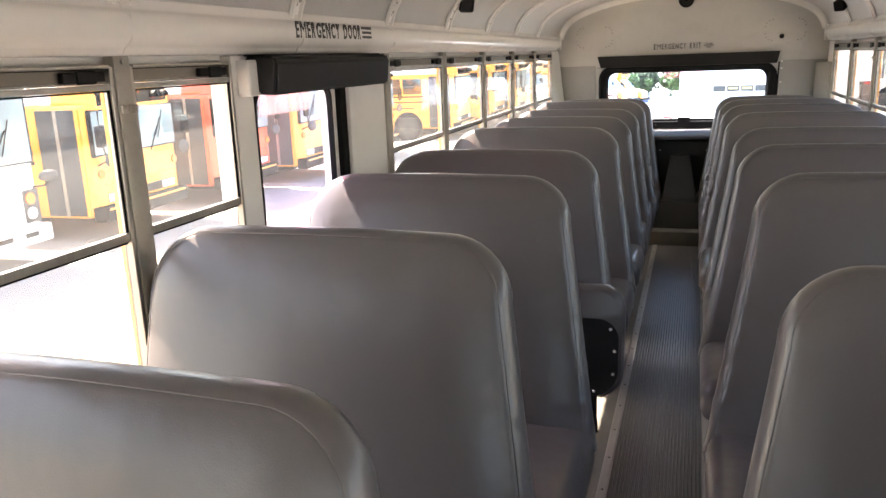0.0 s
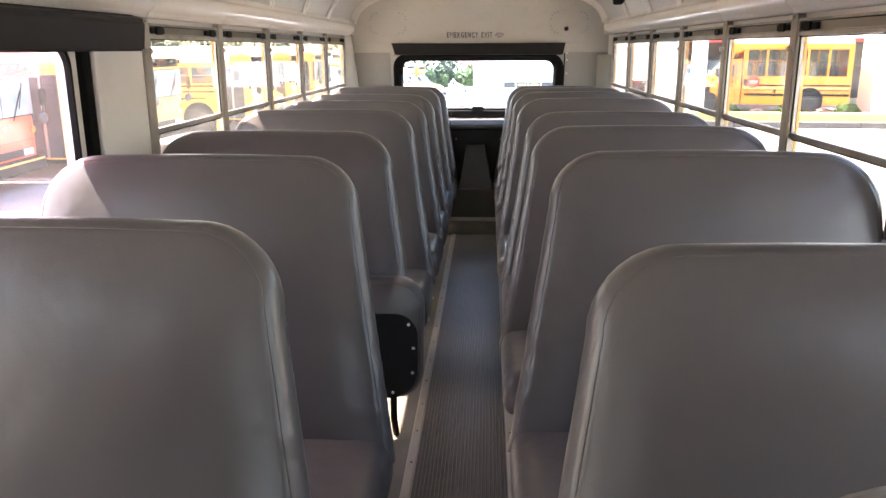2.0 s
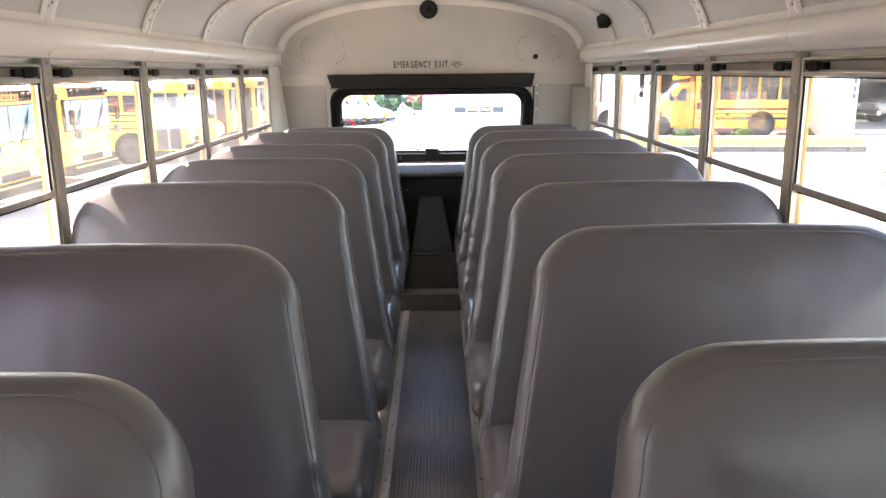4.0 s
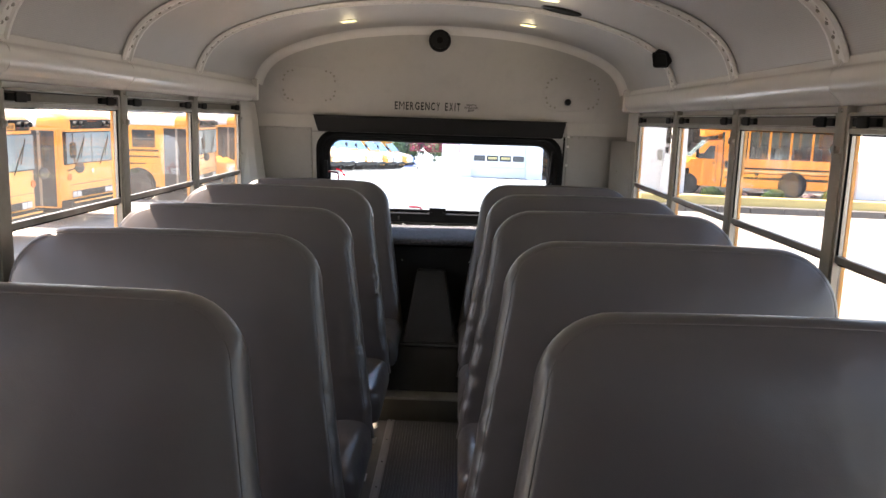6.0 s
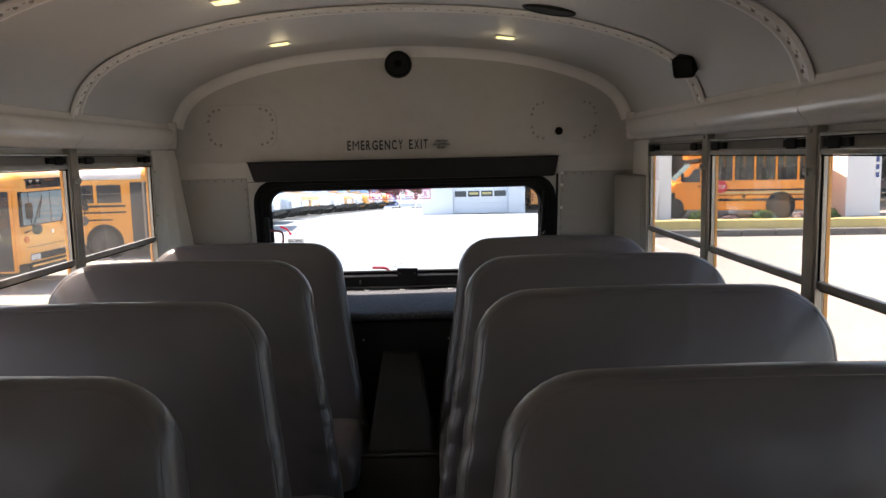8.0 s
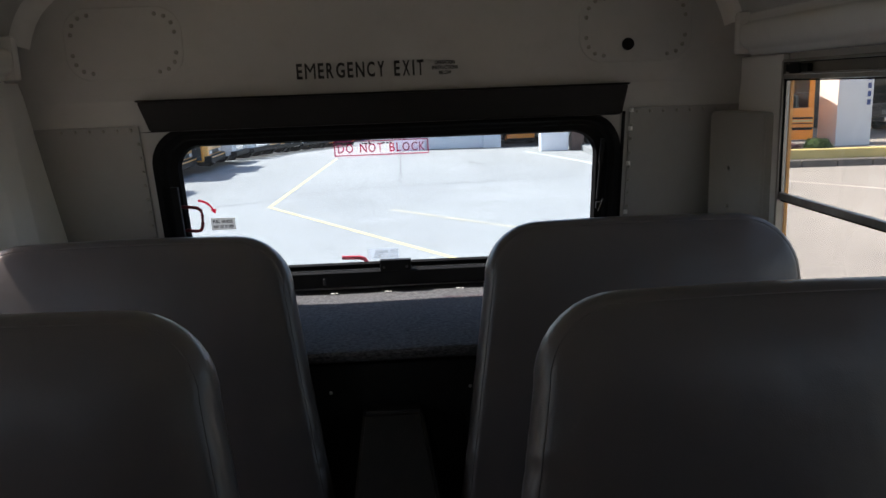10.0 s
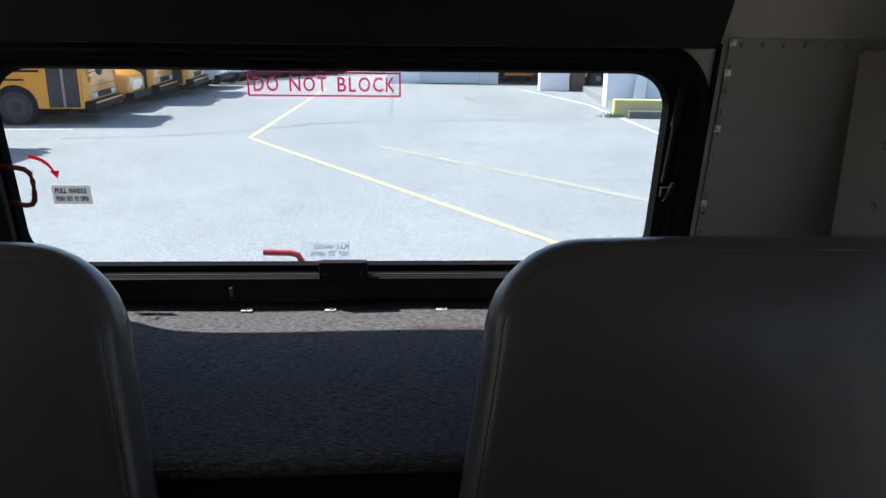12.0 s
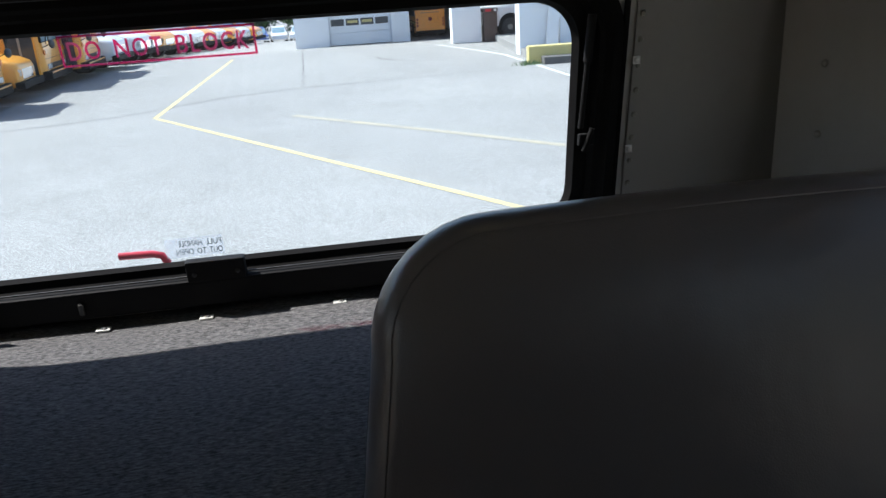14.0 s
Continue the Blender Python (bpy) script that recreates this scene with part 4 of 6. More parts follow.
# ---- floor, steps, engine shelf ----
def floor_and_steps():
    fl = thing("floor", "grey rubber bus floor with a ribbed aisle runner", "floor", kind="structure")
    part("floor_sheet", boxed(-1.17, 1.17, FRONT, 5.86, -0.05, 0.0), FLOOR, fl)
    bm = bmesh.new()
    n, x0, x1 = 25, -0.143, 0.172
    p = (x1 - x0) / n
    pts = []
    for i in range(n):
        a = x0 + i * p
        pts += [(a, 0.0005), (a + p * 0.14, 0.0062), (a + p * 0.60, 0.0062), (a + p * 0.74, 0.0005)]
    pts += [(x1, 0.0005), (x1, -0.002), (x0, -0.002)]
    A = [bm.verts.new((x, FRONT, z)) for x, z in pts]
    B = [bm.verts.new((x, 5.835, z)) for x, z in pts]
    for i in range(len(pts)):
        j = (i + 1) % len(pts)
        bm.faces.new((A[i], A[j], B[j], B[i]))
    part("ribbed_runner", bm, RIBBED, fl, "ribbed black rubber runner")
    for a, b in ((-0.177, -0.141), (0.170, 0.206)):
        bm = bmesh.new()
        prism(bm, [(a, 0), (b, 0), (b, 0.004), (b - 0.006, 0.007), (a + 0.006, 0.007), (a, 0.004)], 'y', FRONT, 5.835)
        st = part("aisle_trim", bm, TRIM, fl, "scuffed aluminium aisle trim")
        for k in range(26):
            piece("screw", DARKSCREW, st, pose((a + b) / 2, 0.2 + k * 0.225, 0.0068))
    # two steps up to the engine platform
    sp = thing("rear_step", "metal-edged tan step and dark platform at the back", "step", kind="structure")
    bm = prism(bmesh.new(), [(5.835, -0.05), (5.842, 0.108), (5.96, 0.108), (5.96, -0.05)], 'x', -1.17, 1.17)
    part("riser", bm, TAN, sp)
    bm = boxed(-1.17, 1.17, 5.832, 5.93, 0.108, 0.120, 0.004)
    part("nosing", bm, ALU, sp, "worn aluminium nosing")
    bm = prism(bmesh.new(), [(5.925, 0.10), (5.93, 0.122), (6.08, 0.295), (6.105, 0.302), (6.52, 0.302), (6.52, 0.10)], 'x', -1.17, 1.17)
    part("platform", bm, DARKPAN, sp, "dark engine platform")
    part("platform_lip", boxed(-1.17, 1.17, 6.085, 6.10, 0.300, 0.308, 0.002), RIM, sp)
    hump = thing("engine_hump", "black wedge-shaped engine cover between the last seats", "engine cover")
    bm = bmesh.new()
    loft(bm, [[(-0.135, 6.13, 0.303), (0.135, 6.13, 0.303), (0.135, 6.5, 0.303), (-0.135, 6.5, 0.303)],
              [(-0.125, 6.16, 0.335), (0.125, 6.16, 0.335), (0.12, 6.5, 0.36), (-0.12, 6.5, 0.36)],
              [(-0.085, 6.46, 0.615), (0.07, 6.46, 0.615), (0.07, 6.5, 0.625), (-0.085, 6.5, 0.625)]])
    bmesh.ops.bevel(bm, geom=list(bm.edges), offset=0.008, segments=2, affect='EDGES')
    part("cover", bm, DARKPAN, hump)
    part("flange", boxed(-0.155, 0.155, 6.115, 6.135, 0.303, 0.309, 0.002), DARKPAN, hump)
    for x in (-0.12, 0.12):
        piece("screw", DARKSCREW, hump, pose(x, 6.125, 0.309))
    sh = thing("engine_shelf", "charcoal-carpeted engine shelf below the rear window", "shelf")
    # Near-black panel; its top also stands for the carpet's front in shade.
    bm = prism(bmesh.new(), [(6.512, 0.30), (6.504, 0.735), (6.53, 0.748), (6.56, 0.30)], 'x', -1.155, 1.155)
    fp = part("front_panel", bm, DARKPAN, sh, "black front panel, also the shaded carpet front under the lip")
    for x in (-0.17, 0.2):
        piece("screw", SCREW, fp, pose(x, 6.507, 0.66, 90))
    bm = bmesh.new()
    edge = [(6.500, 0.745), (6.486, 0.752), (6.480, 0.762), (6.479, 0.772), (6.485, 0.780), (6.502, 0.7845)]
    pts = edge + [(7.05, 0.7775), (7.145, 0.7765), (7.145, 0.745)]
    nx = 60
    rows = []
    for i in range(nx + 1):
        x = -1.155 + 2.31 * i / nx
        dz = 0.003 * noise.noise((x * 3, 0, 0))
        dy = 0.006 * noise.noise((x * 4, 5, 0))
        rows.append([bm.verts.new((x, y + (dy if y < 6.6 else 0), z + (dz if z > 0.745 else 0))) for y, z in pts])
    for a, b in zip(rows, rows[1:]):
        for k in range(len(pts)):
            j = (k + 1) % len(pts)
            bm.faces.new((a[k], a[j], b[j], b[k]))
    bm.faces.new(rows[0])
    bm.faces.new(rows[-1][::-1])
    part("carpet_top", bm, CARPET, sh, "charcoal loop carpet", smooth=True)
    # corner cover by the right wall
    cc = thing("corner_cover", "white sheet-metal cover in the rear corner", "cover")
    bm = prism(bmesh.new(), [(1.134, 6.80), (1.112, 6.82), (1.035, 7.045), (1.134, 7.045)], 'z', 0.45, 1.335)
    bmesh.ops.bevel(bm, geom=list(bm.edges), offset=0.006, segments=2, affect='EDGES')
    part("cover", bm, WALLDIM, cc)
    for z in (0.93, 1.04, 1.16):
        piece("screw", RIVET, cc, pose(1.062, 6.952, z, 90, 0, -70))


floor_and_steps()


def left_corner_cover():
    c = thing("corner_cover", "white curved sheet-metal cover closing the rear corner", "cover")
    bm = bmesh.new()
    loft(bm, [[(-1.128, 6.80, z), (x - 0.028, 6.86, z), (x - 0.008, 6.94, z), (x, 7.036 + lean(z), z), (-1.128, 7.036 + lean(z), z)] for z, x in ((0.79, -1.045), (1.02, -1.068), (1.24, -1.088), (1.36, -1.098), (1.46, -1.108), (1.498, -1.118))])
    part("cover", bm, WHITE, c)
    for z in (0.95, 1.2, 1.4):
        piece("rivet", RIVET, c, pose(-1.129, 6.79, z, 0, 90, 0))


left_corner_cover()


def front_end():
    w = thing("wall_front", "unseen plain front end of the bus, its opening kept small to limit light", "wall", kind="structure")
    bm = bmesh.new()
    outer = [(-1.2, -0.05), (1.2, -0.05), (1.2, 1.6), *[(x, z) for x, z in profile(-0.01)[::-1]], (-1.2, 1.6)]
    # Never in view; the small opening holds back light on the seat backs.
    sheet_with_holes(bm, outer, [round_rect(-0.55, 0.95, 0.98, 1.52, 0.08)], lambda p: (p[0], FRONT, p[1]), (0, -0.05, 0))
    part("wall_sheet", bm, WHITE, w)


front_end()


# ---- seats ----
TILT_S = Vector((0, 0.268, 0.9634))
TILT_N = Vector((0, -0.9634, 0.268))


def back_outline(side, d, xo=1.115, n=9):
    """The backrest's outline, inset by d: tapered towards the aisle, both upper corners rounded."""
    h = 0.81
    xi0, xi1, xo0, xo1 = 0.142 + d, 0.247 + d, xo + 0.012 - d, xo - d
    v0, v1 = 0.0 + d * 0.5, h - d
    r, ro = max(0.145 - d, 0.02), max(0.165 - d, 0.02)
    pts = []
    for k in range(15):                      # bottom, aisle to window
        pts.append((xi0 + (xo0 - xi0) * k / 14, v0))
    for k in range(1, 15):                   # window edge up
        t = k / 14
        pts.append((xo0 + (xo1 - xo0) * t, v0 + (v1 - ro - v0) * t))
    for k in range(1, n):                    # window corner
        a = radians(90 * k / n)
        pts.append((xo1 - ro + ro * math.cos(a), v1 - ro + ro * math.sin(a)))
    for k in range(15):                      # top
        t = k / 14
        pts.append((xo1 - ro + (xi1 + r - xo1 + ro) * t, v1 + 0.004 * math.sin(math.pi * t)))
    for k in range(1, n):                    # aisle corner
        a = radians(90 + 90 * k / n)
        pts.append((xi1 + r + r * math.cos(a), v1 - r + r * math.sin(a)))
    for k in range(73):                      # aisle edge down
        t = k / 72
        pts.append((xi1 + (xi0 - xi1) * t, v1 - r + (v0 - v1 + r) * t))
    return [(side * x, v) for x, v in pts[:-1]]


def seat_back(side, seed, wrinkle, xo=1.115):
    bm = bmesh.new()
    base = Vector((0, -0.217, 0.34))
    loops = []
    for d, e in ((0.30, 0.074), (0.10, 0.080), (0.035, 0.082), (0.012, 0.076), (0.003, 0.068), (0.0, 0.052), (0.0005, 0.040), (0.0025, 0.029), (0.0060, 0.0195), (0.0105, 0.0120), (0.0155, 0.0068), (0.0190, 0.0045), (0.0199, 0.0050), (0.0209, 0.0049), (0.0220, 0.0035), (0.030, -0.0005), (0.045, -0.0048), (0.065, -0.0095), (0.09, -0.0140), (0.125, -0.0180), (0.18, -0.0210), (0.30, -0.0230)):
        lp = []
        for x, v in back_outline(side, d, xo):
            w = 0.0
            if d < 0.12 and abs(x) < 0.42:
                w = wrinkle * noise.noise((seed + x * 9, v * 17, d * 6)) * min(1, max(0, 0.72 - v) * 2.5)
            w += 0.0025 * noise.noise((seed * 3 + x * 4, v * 4, d * 3))
            if d < 0.02 and 0.01 < e < 0.07 and abs(x) < 0.45:
                w += wrinkle * 0.42 * noise.noise((seed, v * 46, e * 30)) * min(1, max(0, 0.74 - v) * 3)
            fold = 0.0
            edge = abs(x) - 0.142 - 0.105 * min(1.0, v / 0.665)
            if edge < 0.06 and e < 0.06 and v < 0.62:
                gather = math.exp(-((edge - 0.016) / 0.022) ** 2) * min(1, v * 6, (0.62 - v) * 6)
                fold = 0.65 * wrinkle * gather * (noise.noise((seed, v * 38 + edge * 22, edge * 12)) + 0.5 * noise.noise((seed + 5, v * 75, edge * 30)))
            lp.append(Vector((x + side * w * 0.6, 0, 0)) + base + v * TILT_S - (e + w + fold) * TILT_N)
        loops.append(lp)
    loft(bm, loops)
    return bm


def seat_cushion(side, seed):
    bm = bmesh.new()
    loops = []
    for d, z in ((0.20, 0.260), (0.03, 0.258), (0.008, 0.266), (0.0, 0.285), (0.0, 0.335), (0.004, 0.356), (0.012, 0.374), (0.024, 0.388), (0.042, 0.397), (0.08, 0.404), (0.18, 0.408)):
        lp = []
        for x, y in round_rect(0.150 + d, 1.125 - d, -0.60 + d, -0.135 - d * 0.4, (max(0.06 - d, 0.012),) * 2 + (max(0.035 - d * .5, 0.01),) * 2, 6):
            w = 0.004 * noise.noise((seed + x * 10, y * 10, z * 14))
            lp.append((side * x, y + w, z + w - 0.02 * max(0, (-0.45 - y)) + 0.012 * max(0, y + 0.5)))
        loops.append(lp if side > 0 else lp[::-1])
    loft(bm, loops)
    return bm


def build_seat(side, seed, wrinkle=0.003, flip=False, xo=1.115):
    lab = "grey vinyl bus bench seat with its cushion folded up" if flip else "grey vinyl bus bench seat with a high rounded back"
    seat = thing("bus_seat", lab, "bus seat", "bench seats along the aisle")
    part("backrest", seat_back(side, seed, wrinkle, xo), VINYL, seat, smooth=True)
    if not flip:
        part("cushion", seat_cushion(side, seed), VINYL, seat, smooth=True)
    else:
        cu = bmesh.new()
        loops = []
        for d, y in ((0.06, -0.222), (0.012, -0.228), (0.0, -0.25), (0.0, -0.292), (0.010, -0.312), (0.030, -0.318)):
            loops.append([(side * x, y - (z - 0.35) * -0.12, z) for x, z in round_rect(0.118 + d, 1.10 - d, 0.235 + d, 0.645 - d, (0.10, 0.06, 0.05, 0.09), 7)])
        loft(cu, loops)
        c = part("folded_cushion", cu, VINYL, seat, "grey vinyl cushion folded up on edge", smooth=True)
        bm = bmesh.new()
        lo = [(side * x, -0.312 + (z - 0.35) * 0.12, z) for x, z in round_rect(0.136, 1.08, 0.245, 0.535, (0.10, 0.06, 0.06, 0.075), 7)]
        loft(bm, [lo, [(x, y - 0.010, z) for x, y, z in lo]])
        b = part("base_board", bm, BLACK, c, "black base board with bright screws")
        for x, z in ((0.166, 0.50), (0.150, 0.42), (0.153, 0.335), (0.22, 0.265), (0.39, 0.26)):
            piece("screw", SCREW, b, pose(side * x, -0.323 + (z - 0.35) * 0.12, z, 90))
    # steel frame: rails, aisle leg pair, wall bracket
    for y in (-0.53, -0.20):
        bm = rod(bmesh.new(), (side * 0.21, y, 0.248 if not flip else 0.215), (side * 1.15, y, 0.248 if not flip else 0.215), 0.013)
        part("seat_rail", bm, BLACK, seat, smooth=True)
    for y0, y1 in ((-0.53, -0.50), (-0.20, -0.14)):
        bm = tube(bmesh.new(), [(side * 0.235, y0, 0.245 if not flip else 0.21), (side * 0.235, y0, 0.1), (side * 0.235, y1, 0.004)], 0.0125)
        leg = part("leg", bm, BLACK, seat, smooth=True)
        part("foot_plate", boxed(*sorted((side * 0.205, side * 0.265)), y1 - 0.03, y1 + 0.03, 0.0005, 0.005, 0.001), STEEL, leg)
    bm = tube(bmesh.new(), [(side * 0.22, -0.20, 0.25), (side * 0.235, -0.165, 0.40)], 0.012)
    part("frame_upright", bm, BLACK, seat, smooth=True)
    part("wall_bracket", boxed(*sorted((side * 1.142, side * 1.158)), -0.55, -0.16, 0.21, 0.26, 0.003), BLACK, seat)
    return seat


SEATS_R = [(6.51, -0.020), (5.72, 0.003), (5.05, 0.010), (4.32, 0.016), (3.635, -0.002), (2.89, 0.006), (2.12, 0.014), (1.20, -0.010), (0.50, 0.0)]
SEATS_L = [(6.51, -0.024), (5.72, 0.008), (5.065, -0.006), (4.42, -0.005), (3.66, 0.004), (2.80, -0.006), (2.065, 0.005), (1.27, 0.004), (0.54, -0.022)]


def seat_rows():
    for side, rows in ((1, SEATS_R), (-1, SEATS_L)):
        protos = [build_seat(side, 3.1 * side + 7 * k, w) for k, w in enumerate((0.002, 0.008, 0.005))]
        used = set()
        for i, (y, dz) in enumerate(rows):
            if side < 0 and i == 5:
                s = build_seat(side, 41, 0.003, True)
                s.matrix_basis = pose(0, y, dz)
                continue
            m = pose({(1, 4): 0.015, (1, 6): 0.012}.get((side, i), 0), y, dz)
            if i == 0:
                build_seat(side, 19 * side, 0.003, False, 1.075 if side > 0 else 1.085).matrix_basis = m
                continue
            k = 1 if i in (1, 2) else 2 if i in (3, 6) else 0
            if k in used:
                copy_thing(protos[k], m)
            else:
                protos[k].matrix_basis = m
                used.add(k)


seat_rows()


# ---- ceiling fixtures ----
def ceiling_z(x):
    P = half_curve(60)
    return float(np.interp(abs(x), [p[0] for p in P], [p[1] for p in P]))


def ceiling_tilt(x):
    return math.degrees(math.atan2(ceiling_z(x + 0.03) - ceiling_z(x - 0.03), 0.06))


def dome_lamp(x, y):
    l = thing("ceiling_lamp", "small square recessed ceiling lamp with a warm lit lens", "lamp", "ceiling lamps")
    l.matrix_basis = pose(x, y, ceiling_z(x) - 0.009, 0, -ceiling_tilt(x), 0)
    bm = bmesh.new()
    loft(bm, [[(p[0], p[1], z) for p in round_rect(-h, h, -h * 0.8, h * 0.8, 0.008, 4)] for h, z in ((0.046, 0.014), (0.045, 0.004), (0.043, 0.001), (0.037, 0.002), (0.035, 0.008))], False, False)
    part("bezel", bm, WHITE, l, smooth=True)
    bm = bmesh.new()
    loft(bm, [[(p[0], p[1], z) for p in round_rect(-h, h, -h * 0.8, h * 0.8, 0.006, 4)] for h, z in ((0.036, 0.005), (0.030, 0.002))], False, True)
    part("lens", bm, LENS, l, "glowing warm lens", smooth=True)
    ld = bpy.data.lights.new("lamp_light", 'POINT')
    ld.energy, ld.color, ld.shadow_soft_size = 0.05, (1, 0.86, 0.5), 0.03
    lo = new("lamp_light", ld)
    lo.parent = l
    lo.location = (0, 0, -0.03)


for lx, ly in ((-0.475, 5.70), (0.475, 5.68), (-0.492, 6.60), (0.466, 6.58), (-0.452, 4.02), (0.452, 4.02)):
    dome_lamp(lx, ly)


def oval_speaker(x, y):
    s = thing("ceiling_speaker", "oval black speaker grille set in the ceiling", "speaker", "ceiling speakers")
    s.matrix_basis = pose(x, y, ceiling_z(x), 0, -ceiling_tilt(x), 0)
    bm = bmesh.new()
    for_h = [(1.0, 0.0), (1.0, -0.006), (0.9, -0.010), (0.86, -0.007)]
    loft(bm, [[(0.092 * f * math.cos(a), 0.06 * f * math.sin(a), z) for a in np.linspace(0, 2 * math.pi, 36, endpoint=False)] for f, z in for_h], False, True)
    part("grille", bm, BLACK, s, smooth=True)


for lx, ly in ((0.555, 5.90), (-0.56, 3.12), (-0.575, 4.80)):
    oval_speaker(lx, ly)


def rib_speaker(s, y):
    t = thing("wedge_speaker", "small black speaker pod bracketed to a roof bow", "speaker", "speaker pods")
    m = look((s * 1.035, y, 1.745), (s * 0.78, y - 0.36, 1.55))
    t.matrix_basis = m
    bm = bmesh.new()
    loft(bm, [[(p[0], p[1], z) for p in round_rect(-w, w, -h, h, 0.012, 5)] for w, h, z in ((0.024, 0.024, 0.03), (0.033, 0.033, 0.0), (0.036, 0.036, -0.06), (0.032, 0.032, -0.066), (0.028, 0.028, -0.058))])
    part("pod", bm, BLACK, t, smooth=True)
    bm = rod(bmesh.new(), (0, 0, 0.02), (0, 0.02, 0.075), 0.012)
    part("bracket", bm, BLACK, t, smooth=True)


rib_speaker(1, 5.93)
rib_speaker(-1, 3.70)


def roof_hatch():
    h = thing("roof_hatch", "cream roof escape hatch with dark handles and a red knob", "hatch")
    z = 1.972
    bm = bmesh.new()
    loft(bm, [[(p[0], p[1], zz) for p in round_rect(-q, q, 4.46 + 0.29 - q * 0.72 - 0.03, 4.46 + 0.29 + q * 0.72, 0.04, 5)] for q, zz in ((0.36, z - 0.03), (0.36, z - 0.045), (0.345, z - 0.05), (0.30, z - 0.045), (0.285, z - 0.004))], False, True)
    part("hatch_frame", bm, CREAM, h, smooth=True)
    for x in (-0.14, 0.14):
        bm = tube(bmesh.new(), [(x - 0.07, 4.70, z - 0.012), (x - 0.05, 4.70, z - 0.045), (x + 0.05, 4.70, z - 0.045), (x + 0.07, 4.70, z - 0.012)], 0.011)
        part("handle", bm, BLACK, h, smooth=True)
    bm = rod(bmesh.new(), (0, 4.70, z - 0.004), (0, 4.70, z - 0.055), 0.026, 16)
    part("knob", bm, REDPAINT, h, "red release knob", smooth=True)


roof_hatch()

# ---- the yard outside ----
G = -1.2


def gz(y):
    return G - 0.052 * min(63.5, max(0.0, y - 36.5)) - 0.023 * min(36.0, max(0.0, y - 64.0))


def ground():
    bm = bmesh.new()
    ys = [-160, -60, 0, 20, 36.5, 50, 64, 74, 84, 100, 200, 420]
    xs = [-260, -80, -20, 0, 20, 80, 260]
    V = [[bm.verts.new((x, y, gz(y))) for x in xs] for y in ys]
    for a, b in zip(V, V[1:]):
        for i in range(len(xs) - 1):
            bm.faces.new((a[i], a[i + 1], b[i + 1], b[i]))
    part("ground", bm, ASPHALT, None, "sunlit worn grey asphalt yard with fine cracks", kind="structure", category="ground")


ground()


def stripe(name, pts, width, mat, label, z=None):
    bm = bmesh.new()
    pts = [Vector((x, y, 0)) for x, y in pts]
    L, R = [], []
    for i, p in enumerate(pts):
        d = (pts[min(i + 1, len(pts) - 1)] - pts[max(i - 1, 0)]).normalized()
        n = Vector((-d.y, d.x, 0)) * width / 2
        zz = gz(p.y) + 0.005
        L.append(bm.verts.new((p.x + n.x, p.y + n.y, zz)))
        R.append(bm.verts.new((p.x - n.x, p.y - n.y, zz)))
    for i in range(len(pts) - 1):
        bm.faces.new((L[i], R[i], R[i + 1], L[i + 1]))
    part(name, bm, mat, None, label, kind="structure", category="road marking")


stripe("road_line", [(2.75, 13.1), (3.55, 11.9)], 0.11, YELLOWLINE, "yellow painted yard line on asphalt")
stripe("road_line", [(-3.25, 22.65), (2.75, 13.1)], 0.11, YELLOWLINE, "yellow painted yard line on asphalt")
stripe("road_line", [(-3.31, 22.70), (-2.85, 35.4)], 0.11, YELLOWLINE, "yellow painted yard line on asphalt")
stripe("road_line", [(-0.4, 21.6), (2.5, 18.2), (4.6, 15.6)], 0.17, FADEDLINE, "faded old yellow yard line")
stripe("road_line", [(6.25, 19.9), (6.22, 24.0), (6.1, 27.3), (6.0, 30.0), (5.4, 32.6), (4.6, 35.3)], 0.12, WHITELINE, "white painted edge line on asphalt")
stripe("road_line", [(13.0, 22.3), (24.0, 18.0)], 0.10, WHITELINE, "white parking bay line")
stripe("road_line", [(9.5, 23.6), (13.5, 17.6)], 0.10, WHITELINE, "white parking bay line")
for bay in range(10):
    stripe("road_line", [(-13.5, 8.85 + bay * 3.0), (-7.6, 8.85 + bay * 3.0)], 0.10, WHITELINE, "white parking bay line between buses")


def crack(pts, seed, wide):
    """A thin tar-dark crack wandering through the given points."""
    bm = bmesh.new()
    L, R = [], []
    pts = [Vector((x, y, 0)) for x, y in pts]
    for i, (p, q) in enumerate(zip(pts, pts[1:])):
        n = max(2, int((q - p).length / 0.3))
        d = (q - p).normalized()
        s = Vector((-d.y, d.x, 0))
        for k in range(n + (i == len(pts) - 2)):
            c = p.lerp(q, k / n) + s * 0.12 * noise.noise((seed + k * 0.37 + i * 7, seed, 0))
            w = wide + 0.6 * wide * abs(noise.noise((seed + k * 0.8, i, 3)))
            L.append(bm.verts.new((c.x + s.x * w, c.y + s.y * w, gz(c.y) + 0.004)))
            R.append(bm.verts.new((c.x - s.x * w, c.y - s.y * w, gz(c.y) + 0.004)))
    for i in range(len(L) - 1):
        bm.faces.new((L[i], R[i], R[i + 1], L[i + 1]))
    part("asphalt_crack", bm, TAR, None, "dark crack in the grey asphalt", kind="structure", category="crack")


crack([(-0.38, 39.9), (-0.28, 31.0), (-0.24, 26.5)], 2, 0.014)
crack([(-7.3, 22.5), (-5.5, 22.9), (-4.2, 23.4), (-3.2, 24.2), (-2.1, 25.2), (-0.1, 25.84), (3.42, 26.15), (4.6, 26.4)], 5, 0.02)
crack([(2.2, 32.2), (2.5, 30.8)], 9, 0.05)


